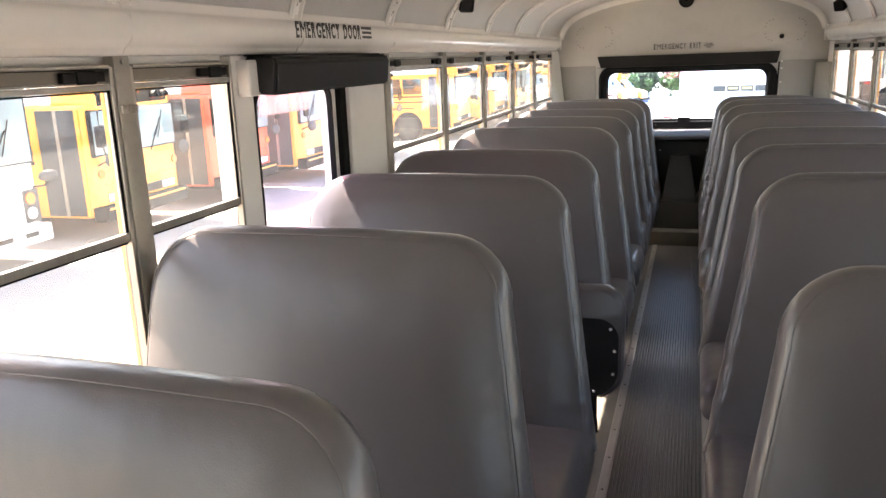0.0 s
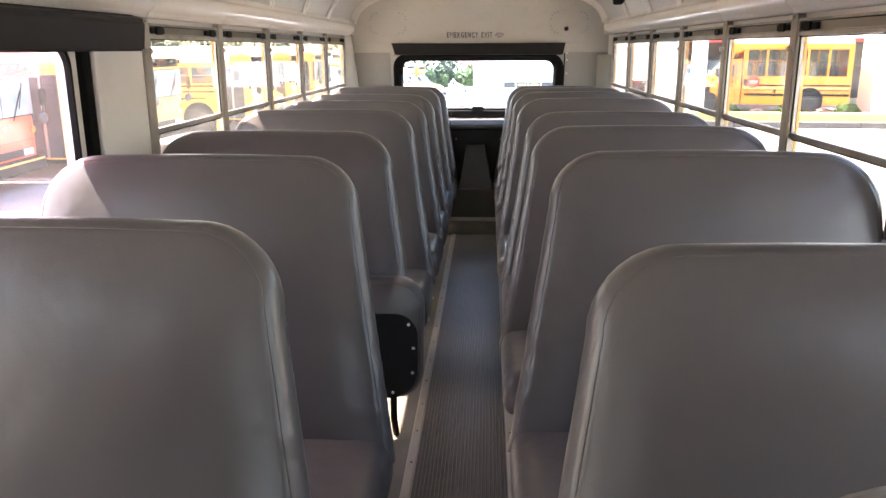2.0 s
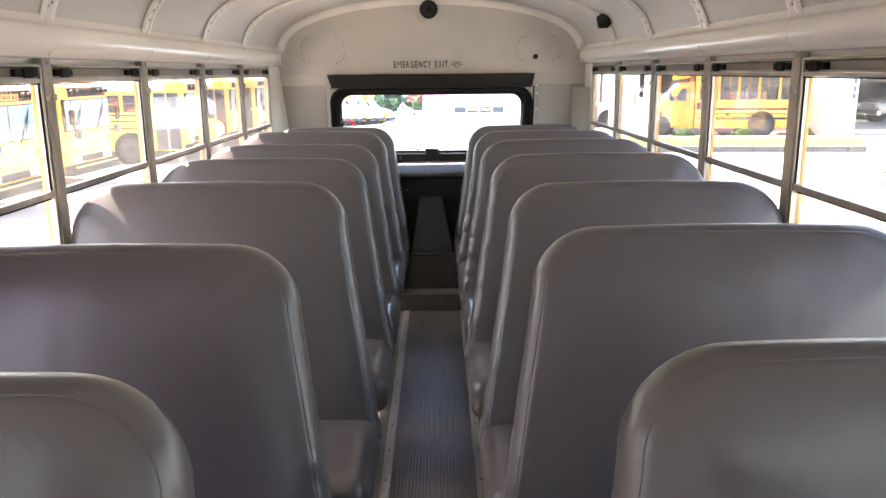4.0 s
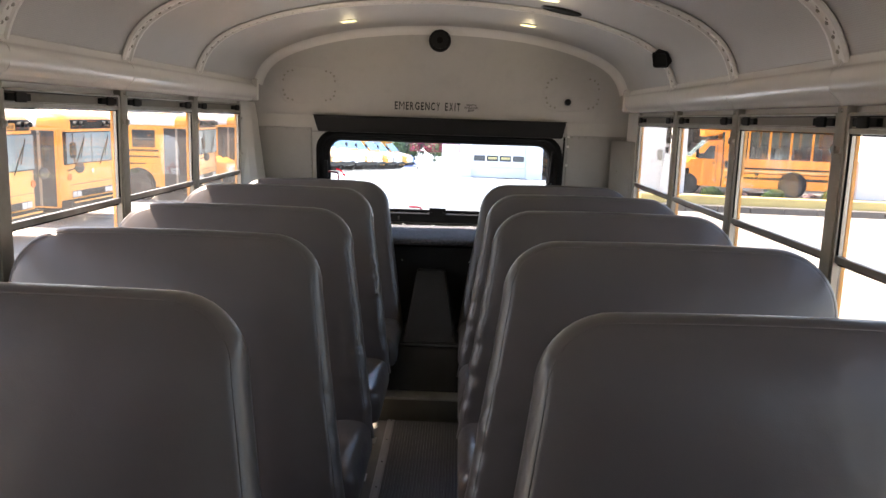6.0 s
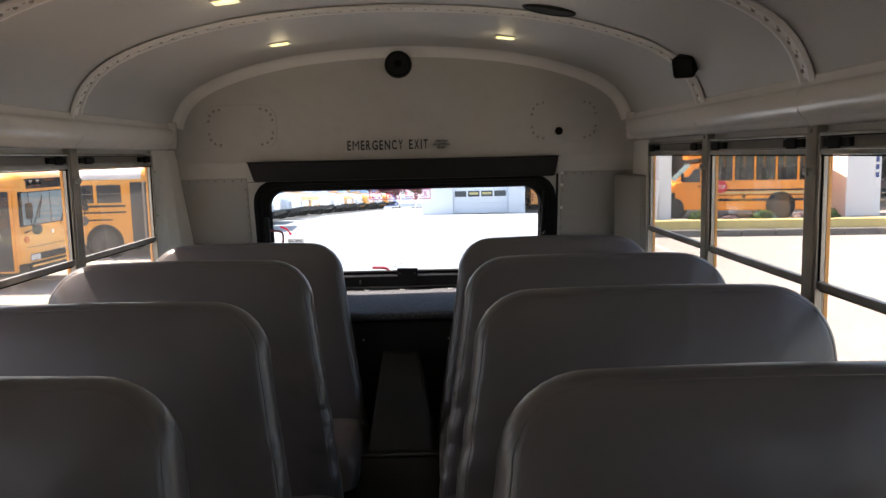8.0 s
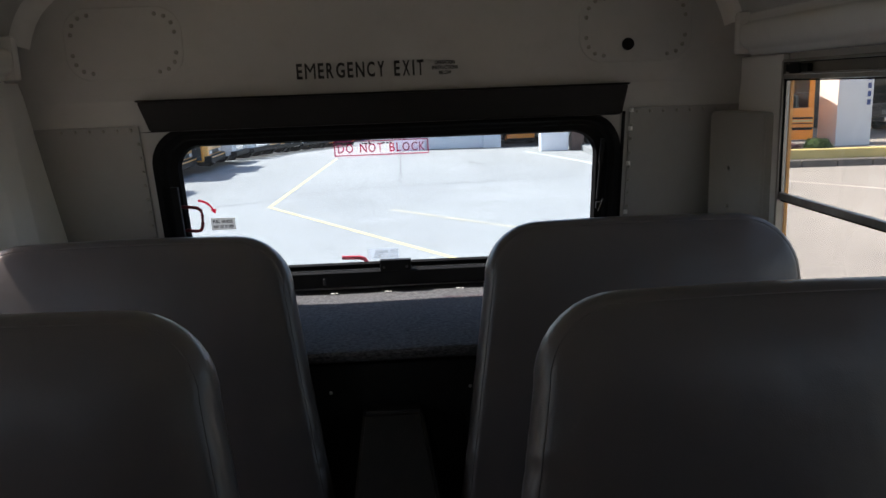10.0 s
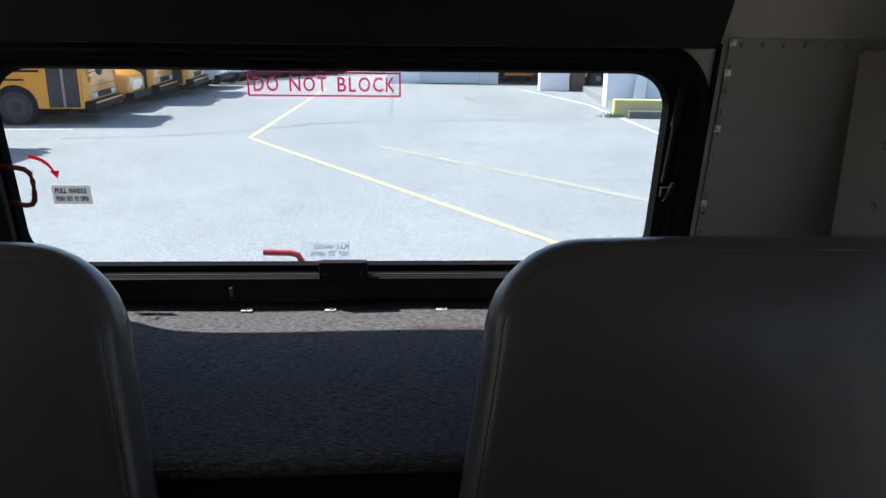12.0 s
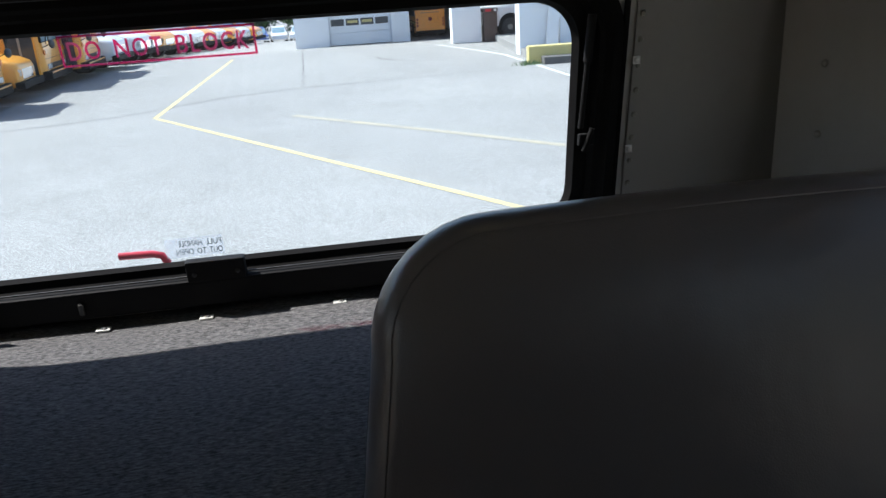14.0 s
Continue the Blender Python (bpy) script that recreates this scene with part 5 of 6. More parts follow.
# ---- vehicles ----
def wheel(parent, x, y, r, z, side):
    w = part("wheel", rod(bmesh.new(), (x, y - side * 0.26, z), (x, y, z), r * 0.62, 20), RIM, parent, smooth=True)
    bm = bmesh.new()
    prof = [(r * 0.62, -0.27), (r * 0.9, -0.27), (r, -0.22), (r, -0.05), (r * 0.9, 0.0), (r * 0.62, 0.0), (r * 0.6, -0.04)]
    loft(bm, [[(x + q * math.cos(a), y + side * t, z + q * math.sin(a)) for a in np.linspace(0, 2 * math.pi, 28, endpoint=False)] for q, t in prof], False, False)
    part("tyre", bm, TYRE, w, smooth=True)
    bm = rod(bmesh.new(), (x, y - side * 0.06, z), (x, y + side * 0.015, z), r * 0.28, 14)
    part("hub", bm, TYRE if r != 0.37 else POST, w, smooth=True)


def body_shell(bm, stations, seg=5):
    """stations: x, half width, bottom, top, corner radius."""
    loft(bm, [[(x, p[0], p[1]) for p in round_rect(-w, w, z0, z1, (0.05, 0.05, r, r), seg)] for x, w, z0, z1, r in stations])
    return bm


def flat_bus(paint, label, length=9.6, sign=False):
    """A flat-nosed school bus: nose at x = 0, driving towards +x, standing on z = 0."""
    white = paint is BUSWHITE
    up = 0.30 if white else 0.0
    W, H, T = 1.16, 2.48 + up, 2.18 + up
    b = thing("school_bus", label, "bus", "parked buses")
    bm = body_shell(bmesh.new(), [(-length, W - 0.06, 0.42, T - 0.01, 0.05), (-length + 0.1, W, 0.38, T, 0.05), (-0.22, W, 0.38, T, 0.05), (-0.07, W - 0.04, 0.40, T, 0.05), (-0.01, W - 0.12, 0.42, T - 0.01, 0.05), (0, W - 0.2, 0.44, T - 0.02, 0.05)])
    body = part("body", bm, paint, b, smooth=True)
    bm = body_shell(bmesh.new(), [(-length + 0.05, W - 0.08, T - 0.02, H - 0.08, 0.24), (-length + 0.25, W - 0.015, T - 0.015, H, 0.28), (-0.6, W - 0.015, T - 0.015, H, 0.28), (-0.45, W - 0.03, T - 0.015, H - 0.02, 0.26)])
    part("roof", bm, BUSWHITE, b, "white roof", smooth=True)
    bm = body_shell(bmesh.new(), [(-0.62, W - 0.01, T - 0.02, H + 0.005, 0.28), (-0.2, W - 0.02, T - 0.04, H - 0.01, 0.26), (-0.03, W - 0.10, T - 0.06, H - 0.08, 0.2), (0.03, W - 0.2, T - 0.06, H - 0.16, 0.12)])
    fc = part("front_cap", bm, paint, b, smooth=True)
    if not white:
        part("lamp_panel", boxed(-0.25, 0.034, -0.92, 0.92, T - 0.045, T + 0.17, 0.02), BLACK, fc, "black warning lamp panel")
        for y in (-0.78, -0.52, 0.52, 0.78):
            bm = bmesh.new()
            loft(bm, [[(x, y + 0.085 * math.cos(q), T + 0.055 + 0.085 * math.sin(q)) for q in np.linspace(-0.3, math.pi + 0.3, 12)] + [(x, y + 0.072 * math.cos(q), T + 0.055 + 0.072 * math.sin(q)) for q in np.linspace(math.pi + 0.3, -0.3, 12)] for x in (0.02, 0.13)])
            part("lamp_hood", bm, BLACK, fc)
    for y, m in ((-0.78, LENSAMBER), (-0.52, LENSRED), (0.52, LENSRED), (0.78, LENSAMBER)):
        part("warning_light", rod(bmesh.new(), (0.02, y, T + 0.06), (0.045, y, T + 0.06), 0.065, 16), m, fc)
    if sign:
        sp_ = part("sign_panel", boxed(0.0, 0.042, -0.40, 0.40, 2.165, 2.285, 0.006), BUSYELLOW, fc, "yellow panel with SCHOOL BUS in black capitals")
        lettering("words", "SCHOOL BUS", -0.36, 0.36, 2.185, 2.268, LETTER, sp_, pose(0.045, 0, 0, 0, 0, 90), 0.003, bold=0.02)
    for y in (-0.15, 0, 0.15):
        part("marker_lamp", boxed(0.0, 0.04, y - 0.03, y + 0.03, T + 0.12, T + 0.145, 0.006), AMBER, fc)
    # windscreen in two panes, wrapped round at the ends
    z0, z1 = (1.47, 2.38) if white else (1.38, 2.06)
    ws = part("windscreen", boxed(-0.06, 0.006, -W + 0.05, W - 0.05, z0 - 0.035, z1 + 0.03, 0.03), BLACK, b, "windscreen in a black rubber surround", smooth=True)
    for y0, y1 in ((-W + 0.10, -0.018), (0.018, W - 0.10)):
        part("pane", prism(bmesh.new(), [(y0, z0), (y1, z0), (y1, z1), (y0, z1)], 'x', -0.02, 0.012), SCREEN, ws)
        c = (y0 + y1) / 2
        part("wiper", rod(bmesh.new(), (0.025, c - 0.22, z0 - 0.08), (0.03, c + 0.12, z0 + 0.46), 0.011, 6), BLACK, ws)
        part("wiper_blade", rod(bmesh.new(), (0.03, c + 0.02, z0 + 0.12), (0.03, c + 0.2, z0 + 0.60), 0.009, 6), BLACK, ws)
    part("badge", rod(bmesh.new(), (0.0, 0, 1.17), (0.012, 0, 1.17), 0.05, 14), BLUEPAINT if white else CHROME, b)
    if white:
        for sd in (-1, 1):
            pn = part("lamp_panel", boxed(-0.03, 0.012, *sorted((sd * 0.80, sd * 1.09)), 0.60, 1.08, 0.03), RIM, b, "dark corner lamp panel")
            part("turn_lamp", rod(bmesh.new(), (0.01, sd * 0.92, 0.95), (0.03, sd * 0.92, 0.95), 0.085, 18), AMBER, pn)
            part("headlamp", rod(bmesh.new(), (0.01, sd * 0.92, 0.74), (0.03, sd * 0.92, 0.74), 0.085, 18), LAMPGLASS, pn)
    else:
        gr = part("grille", boxed(-0.03, 0.010, -0.90, 0.90, 0.60, 0.755, 0.02), RIM, b, "dark grille with paired headlamps")
        for k in range(5):
            part("grille_bar", boxed(0.008, 0.016, -0.50, 0.50, 0.622 + k * 0.025, 0.634 + k * 0.025), BLACK, gr)
        for y in (-0.81, -0.63, 0.63, 0.81):
            part("headlamp", boxed(0.0, 0.02, y - 0.08, y + 0.08, 0.615, 0.74, 0.02), LAMPGLASS, gr)
        for y in (-0.98, 0.98):
            part("turn_lamp", rod(bmesh.new(), (-0.03, y, 1.08), (0.02, y, 1.08), 0.075, 14), AMBER, b)
        part("crease", boxed(-0.02, 0.006, -W + 0.16, W - 0.16, 0.895, 0.905), RIM, b)
    bp = part("bumper", boxed(-0.14, 0.13, -W + 0.02, W - 0.02, 0.32, 0.57, 0.04), BUSWHITE if white else BLACK, b, "white bumper" if white else "black bumper")
    if white:
        for q in ((-0.72, 0.72, 1.30, 1.308), (-0.72, 0.72, 0.70, 0.708), (-0.72, -0.712, 0.708, 1.30), (0.712, 0.72, 0.708, 1.30)):
            part("hatch_seam", boxed(-0.01, 0.004, *q), RIM, b)
        for y in (-0.75, -0.3, 0.3, 0.75):
            part("bumper_slot", boxed(0.10, 0.134, y - 0.12, y + 0.12, 0.43, 0.50, 0.01), BLACK, bp)
    else:
        part("bumper_stripe", boxed(0.10, 0.134, -W + 0.1, W - 0.1, 0.50, 0.54, 0.01), BUSYELLOW, bp)
    # mirrors on arms
    for s in (() if white else (-1, 1)):
        mi = part("mirror", boxed(0.16, 0.24, s * 1.14 - 0.10, s * 1.14 + 0.10, 1.52, 1.86, 0.05), BLACK, b, smooth=True)
        part("mirror_arm", tube(bmesh.new(), [(-0.05, s * 1.08, 2.08), (0.2, s * 1.14, 2.08), (0.2, s * 1.14, 1.65), (0.2, s * 1.05, 1.30), (0.0, s * 1.03, 1.22)], 0.014, 6), BLACK, mi)
        bm = bmesh.new()
        bmesh.ops.create_uvsphere(bm, u_segments=14, v_segments=8, radius=0.15, matrix=Matrix.LocRotScale((0.24, s * 0.97, 1.30), None, (0.5, 1.1, 0.8)))
        part("crossview_mirror", bm, RIM, b, smooth=True)
    if white:
        for s in (-1, 1):
            bm = bmesh.new()
            bmesh.ops.create_uvsphere(bm, u_segments=14, v_segments=8, radius=0.15, matrix=Matrix.LocRotScale((0.24, s * 1.08, 1.26), None, (0.5, 1.1, 0.55)))
            mi = part("crossview_mirror", bm, RIM, b, smooth=True)
            part("mirror_arm", tube(bmesh.new(), [(0.24, s * 1.08, 1.2), (0.18, s * 1.06, 1.12), (0.0, s * 1.02, 1.1)], 0.014, 6), BLACK, mi)
    # entrance door, windows, rub rails
    for s in (-1, 1):
        Y0, Y1 = sorted((s * (W - 0.01), s * (W + 0.012)))
        if s < 0:
            d = part("entrance_door", boxed(-0.98, -0.15, Y0, Y1, 0.42, 2.10, 0.01), DARKGLASS, b, "glazed entrance door")
            for x in (-0.96, -0.565, -0.17):
                part("door_stile", boxed(x - 0.03, x + 0.03, Y0 - 0.012, Y1, 0.42, 2.10), paint if x != -0.565 else POST, d)
        first = -1.18 if s < 0 else -0.5
        k, x = 0, first
        while x - 0.66 > -length + 0.3:
            wn_ = part("side_window", boxed(x - 0.66, x, Y0, Y1, 1.54, 2.04, 0.015), DARKGLASS, b)
            part("sash_bar", boxed(x - 0.65, x - 0.01, Y0 - (0.006 if s < 0 else 0), Y1 + (0.006 if s > 0 else 0), 1.78, 1.80), POST, wn_)
            x -= 0.76
        for z0, z1 in ((1.42, 1.48), (1.25, 1.30), (1.05, 1.09)):
            part("rub_rail", boxed(-length + 0.1, first + 0.1 if z0 > 1.1 else -1.45, *sorted((s * (W - 0.005), s * (W + 0.025))), z0, z1, 0.01), BLACK, b)
    for x in (-1.70, -length + 2.6):
        for s in (-1, 1):
            part("wheel_arch", rod(bmesh.new(), (x, s * (W - 0.3), 0.44), (x, s * (W + 0.016), 0.44), 0.51, 28), BLACK, b)
            wheel(b, x, s * (W + 0.02), 0.42, 0.42, s)
    return b


def hooded_bus(paint, label, stop=False, length=6.05):
    """A short school bus on a van front: nose at x = 0, driving towards +x."""
    W = 1.0
    b = thing("school_bus", label, "bus", "parked buses")
    bm = body_shell(bmesh.new(), [(-1.20, 0.93, 0.30, 1.26, 0.12), (-0.9, 0.92, 0.30, 1.19, 0.16), (-0.32, 0.88, 0.34, 1.08, 0.18), (-0.06, 0.80, 0.40, 0.98, 0.2), (0, 0.7, 0.46, 0.9, 0.18)])
    part("hood", bm, paint, b, smooth=True)
    bm = bmesh.new()
    loft(bm, [[(-2.25, y * 0.94, z) for y, z in ((-1, 0.30), (1, 0.30), (1, 1.3), (0.9, 1.98), (-0.9, 1.98), (-1, 1.3))], [(-1.75, y * 0.94, z) for y, z in ((-1, 0.30), (1, 0.30), (1, 1.28), (0.9, 1.92), (-0.9, 1.92), (-1, 1.28))], [(-1.15, y * 0.93, z) for y, z in ((-1, 0.30), (1, 0.30), (1, 1.24), (0.94, 1.29), (-0.94, 1.29), (-1, 1.24))]])
    cab = part("cab", bm, paint, b)
    bm = bmesh.new()
    loft(bm, [[(-1.18, y, 1.29) for y in (-0.82, 0.82)] + [(-1.24, y, 1.29) for y in (0.82, -0.82)], [(-1.72, y, 1.88) for y in (-0.74, 0.74)] + [(-1.78, y, 1.88) for y in (0.74, -0.74)]])
    bmesh.ops.translate(bm, vec=(0.03, 0, 0.03), verts=list(bm.verts))
    part("windscreen", bm, SCREEN, b)
    for s in (-1, 1):
        Ya, Yb = sorted((s * 0.86, s * 0.952))
        cw = part("cab_window", prism(bmesh.new(), [(-1.38, Ya, ), (-1.98, Ya), (-1.98, Yb), (-1.38, Yb)], 'z', 1.28, 1.46), DARKGLASS, b)
        part("cab_window", prism(bmesh.new(), [(-1.60, 1.46), (-1.98, 1.46), (-1.98, 1.74), (-1.80, 1.74)], 'y', Ya, Yb), DARKGLASS, b)
        part("door_line", boxed(-2.07, -2.055, *sorted((s * 0.93, s * 0.946)), 0.40, 1.80), RIM, b)
        part("door_handle", boxed(-2.02, -1.92, *sorted((s * 0.93, s * 0.965)), 1.10, 1.15, 0.01), BLACK, b)
        mi = part("mirror", boxed(-1.42, -1.32, *sorted((s * 1.02, s * 1.22)), 1.32, 1.62, 0.03), BLACK, b, smooth=True)
        part("mirror_arm", rod(bmesh.new(), (-1.36, s * 0.90, 1.40), (-1.36, s * 1.05, 1.42), 0.02, 8), BLACK, mi)
    FIRST, PITCH = -2.40, 0.705
    ends = [FIRST - PITCH * k for k in range(6)]
    if stop:
        # glazed shell: lower body, pillars, band and roof, with seats to be seen inside
        bm = body_shell(bmesh.new(), [(-length, W - 0.04, 0.34, 1.30, 0.02), (-length + 0.1, W, 0.28, 1.32, 0.02), (-2.3, W, 0.28, 1.32, 0.02)])
        part("body", bm, paint, b, smooth=True)
        bm = body_shell(bmesh.new(), [(-length + 0.02, W - 0.03, 2.28, 2.50, 0.03), (-2.3, W, 2.28, 2.50, 0.03), (-1.95, W - 0.03, 2.10, 2.50, 0.03), (-1.6, W - 0.12, 2.06, 2.46, 0.03)])
        part("roof_band", bm, paint, b, smooth=True)
        bm = body_shell(bmesh.new(), [(-length + 0.05, W - 0.06, 2.47, 2.66, 0.16), (-2.3, W - 0.02, 2.47, 2.70, 0.18), (-1.9, W - 0.08, 2.47, 2.64, 0.14)])
        part("roof", bm, BUSWHITE, b, "white roof", smooth=True)
        part("rear_wall", boxed(-length, -length + 0.08, -W + 0.05, W - 0.05, 1.30, 2.30, 0.02), paint, b)
        for s in (-1, 1):
            for x in ends:
                part("window_pillar", boxed(x - 0.035, x + 0.035, *sorted((s * (W - 0.06), s * (W - 0.002))), 1.30, 2.30, 0.006), paint, b)
            part("front_corner", boxed(-2.42, -2.28, *sorted((s * (W - 0.07), s * (W - 0.003))), 1.28, 2.30, 0.01), paint, b)
            part("rear_corner", boxed(-length + 0.02, -5.86, *sorted((s * (W - 0.10), s * (W - 0.012))), 1.28, 2.30, 0.02), paint, b)
        for k in range(5):
            for y in (-0.55, 0.50):
                sb = bmesh.new()
                loft(sb, [[(-2.85 - 0.66 * k - d, p[0], p[1]) for p in round_rect(y - 0.38, y + 0.38, 1.10, 1.74, (0.03, 0.03, 0.12, 0.12), 4)] for d in (0.0, 0.09)])
                part("seat_back", sb, VINYL, b, "grey seat back inside")
    else:
        bm = body_shell(bmesh.new(), [(-length, W - 0.04, 0.34, 2.50, 0.06), (-length + 0.1, W, 0.28, 2.52, 0.06), (-2.3, W, 0.28, 2.52, 0.06), (-1.95, W - 0.03, 1.86, 2.52, 0.06), (-1.6, W - 0.12, 2.02, 2.46, 0.08)])
        part("body", bm, paint, b, smooth=True)
        bm = body_shell(bmesh.new(), [(-length + 0.05, W - 0.06, 2.49, 2.66, 0.16), (-2.3, W - 0.02, 2.49, 2.70, 0.18), (-1.9, W - 0.08, 2.49, 2.64, 0.14)])
        part("roof", bm, BUSWHITE, b, "white roof", smooth=True)
    part("roof_lights", boxed(-1.70, -1.55, -0.7, 0.7, 2.30, 2.48, 0.05), BLACK, b)
    for s in (-1, 1):
        Y0, Y1 = sorted((s * (W - 0.01), s * (W + 0.012)))
        for x in ends[:5]:
            if stop:
                wn_ = part("side_window", boxed(x - PITCH + 0.033, x - 0.033, *sorted((s * (W - 0.035), s * (W - 0.029))), 1.31, 2.29), BUSPANE, b)
                part("sash_bar", boxed(x - PITCH + 0.034, x - 0.034, *sorted((s * (W - 0.042), s * (W - 0.022))), 1.80, 1.822), RIM, wn_)
            else:
                wn_ = part("side_window", boxed(x - PITCH + 0.03, x - 0.03, Y0, Y1, 1.33, 2.28, 0.02), DARKGLASS, b)
                part("sash_bar", boxed(x - PITCH + 0.05, x - 0.05, Y0 - 0.005, Y1 + 0.005, 1.80, 1.825), POST, wn_)
        for z0, z1 in ((0.96, 1.02), (0.60, 0.69), (0.80, 0.83)):
            part("rub_rail", boxed(-length + 0.04, -2.38, *sorted((s * (W - 0.005), s * (W + 0.02))), z0, z1, 0.01), BLACK, b)
        part("gold_band", boxed(-length + 0.04, -2.38, *sorted((s * (W - 0.005), s * (W + 0.013))), 0.87, 0.93), KERBYELLOW, b)
        part("fuel_cap", rod(bmesh.new(), (-3.45, s * (W - 0.02), 0.78), (-3.45, s * (W + 0.03), 0.78), 0.07, 16), BLACK, b)
    part("grille", boxed(-0.03, 0.02, -0.45, 0.45, 0.55, 0.82, 0.02), CHROME, b)
    for y in (-0.6, 0.6):
        part("headlamp", boxed(-0.08, 0.0, y - 0.12, y + 0.12, 0.62, 0.84, 0.03), LAMPGLASS, b)
    part("bumper", boxed(-0.1, 0.14, -0.93, 0.93, 0.34, 0.52, 0.03), BLACK, b)
    for x in (-1.12, -length + 1.38):
        for s in (-1, 1):
            part("wheel_arch", rod(bmesh.new(), (x, s * 0.7, 0.44), (x, s * ((0.915 if x > -2 else W) + 0.014), 0.44), 0.48, 26), BLACK, b)
            wheel(b, x, s * ((0.92 if x > -2 else W) + 0.015), 0.38, 0.38, s)
    if stop:
        sg = part("stop_sign", rod(bmesh.new(), (-2.68, W + 0.03, 1.11), (-2.68, W + 0.06, 1.11), 0.23, 8), STOPRED, b, "red octagonal stop sign")
        sg.matrix_basis = Matrix.Translation((-2.68, 0, 1.11)) @ Matrix.Rotation(radians(22.5), 4, 'Y') @ Matrix.Translation((2.68, 0, -1.11))
        lettering("words", "STOP", -0.16, 0.16, 1.045, 1.175, SIGNWHITE, sg, Matrix.Translation((-2.68, 0, 1.11)) @ Matrix.Rotation(radians(-22.5), 4, 'Y') @ Matrix.Translation((2.68, 0, -1.11)) @ pose(-2.68, W + 0.064, 0, 0, 0, 180), 0.004)
        part("sign_arm", boxed(-2.46, -2.34, W, W + 0.05, 1.0, 1.22, 0.01), BLACK, b)
    return b


def bus_row():
    yb = flat_bus(BUSYELLOW, "yellow flat-nosed school bus parked nose out in the row")
    ys = flat_bus(BUSYELLOW, "yellow flat-nosed school bus with a SCHOOL BUS panel over its windscreen", sign=True)
    wb = flat_bus(BUSWHITE, "white flat-nosed bus parked nose out in the row")
    rb = flat_bus(BUSRED, "red flat-nosed bus parked nose out in the row")
    hy = hooded_bus(BUSYELLOW, "yellow short school bus with a hood, parked in the row")
    hw = hooded_bus(BUSWHITE, "white short bus with a hood, parked in the row")
    first = set()

    def put(o, m):
        if o.name in first:
            copy_thing(o, m)
        else:
            first.add(o.name)
            o.matrix_basis = m
    row = [(yb, -8.8, 4.2, 0), (wb, -8.85, 7.35, 1), (yb, -8.9, 10.7, 3), (rb, -8.8, 13.85, 3), (ys, -8.4, 16.65, 0), (yb, -8.5, 20.4, -3), (yb, -7.55, 25.9, 3),
           (hy, -7.48, 28.25, 3), (yb, -7.42, 30.6, 2), (yb, -7.0, 32.95, 1), (hw, -6.6, 35.25, -4)]
    row += [(hw if k in (0, 3, 4, 6, 8) else hy, xw + 0.95, 37.6 + 2.65 * k, -14) for k, xw in enumerate((-7.2, -7.28, -7.2, -7.03, -6.6, -6.36, -6.03, -5.5, -5.1, -4.5))]
    for o, nose, y, turn in row:
        put(o, pose(nose, y, gz(y), 0, 0, turn))


bus_row()
stop_bus = hooded_bus(BUSORANGE, "orange-yellow short school bus with a red stop sign on its side", True)
stop_bus.matrix_basis = pose(7.07, 31.84, -0.98, 0, 0, 168.7) @ pose(-0.55, 0, 0)
garage_bus = hooded_bus(BUSORANGE, "yellow short school bus backed into the dark garage bay")
for k in range(4):
    part("writing_bar", boxed(-6.075, -6.048, -0.62 + 0.06 * k, 0.62 - 0.06 * k, 1.52 + 0.15 * k, 1.60 + 0.15 * k), BUSBAR, garage_bus)
part("badge", rod(bmesh.new(), (-6.07, 0, 1.15), (-6.04, 0, 1.15), 0.13, 18), LENSRED, garage_bus)
for s_ in (-0.86, 0.86):
    for z_ in (0.75, 0.95, 1.15):
        part("rear_lamp", rod(bmesh.new(), (-6.08, s_, z_), (-6.04, s_, z_), 0.07, 14), LENSRED, garage_bus)
part("rear_bumper", boxed(-6.17, -5.95, -1.0, 1.0, 0.2, 0.42, 0.03), BLACK, garage_bus)
garage_bus.matrix_basis = pose(5.43, 46.4 - 0.38, -1.4, 0, 0, 90) @ Matrix.Scale(0.69, 4)


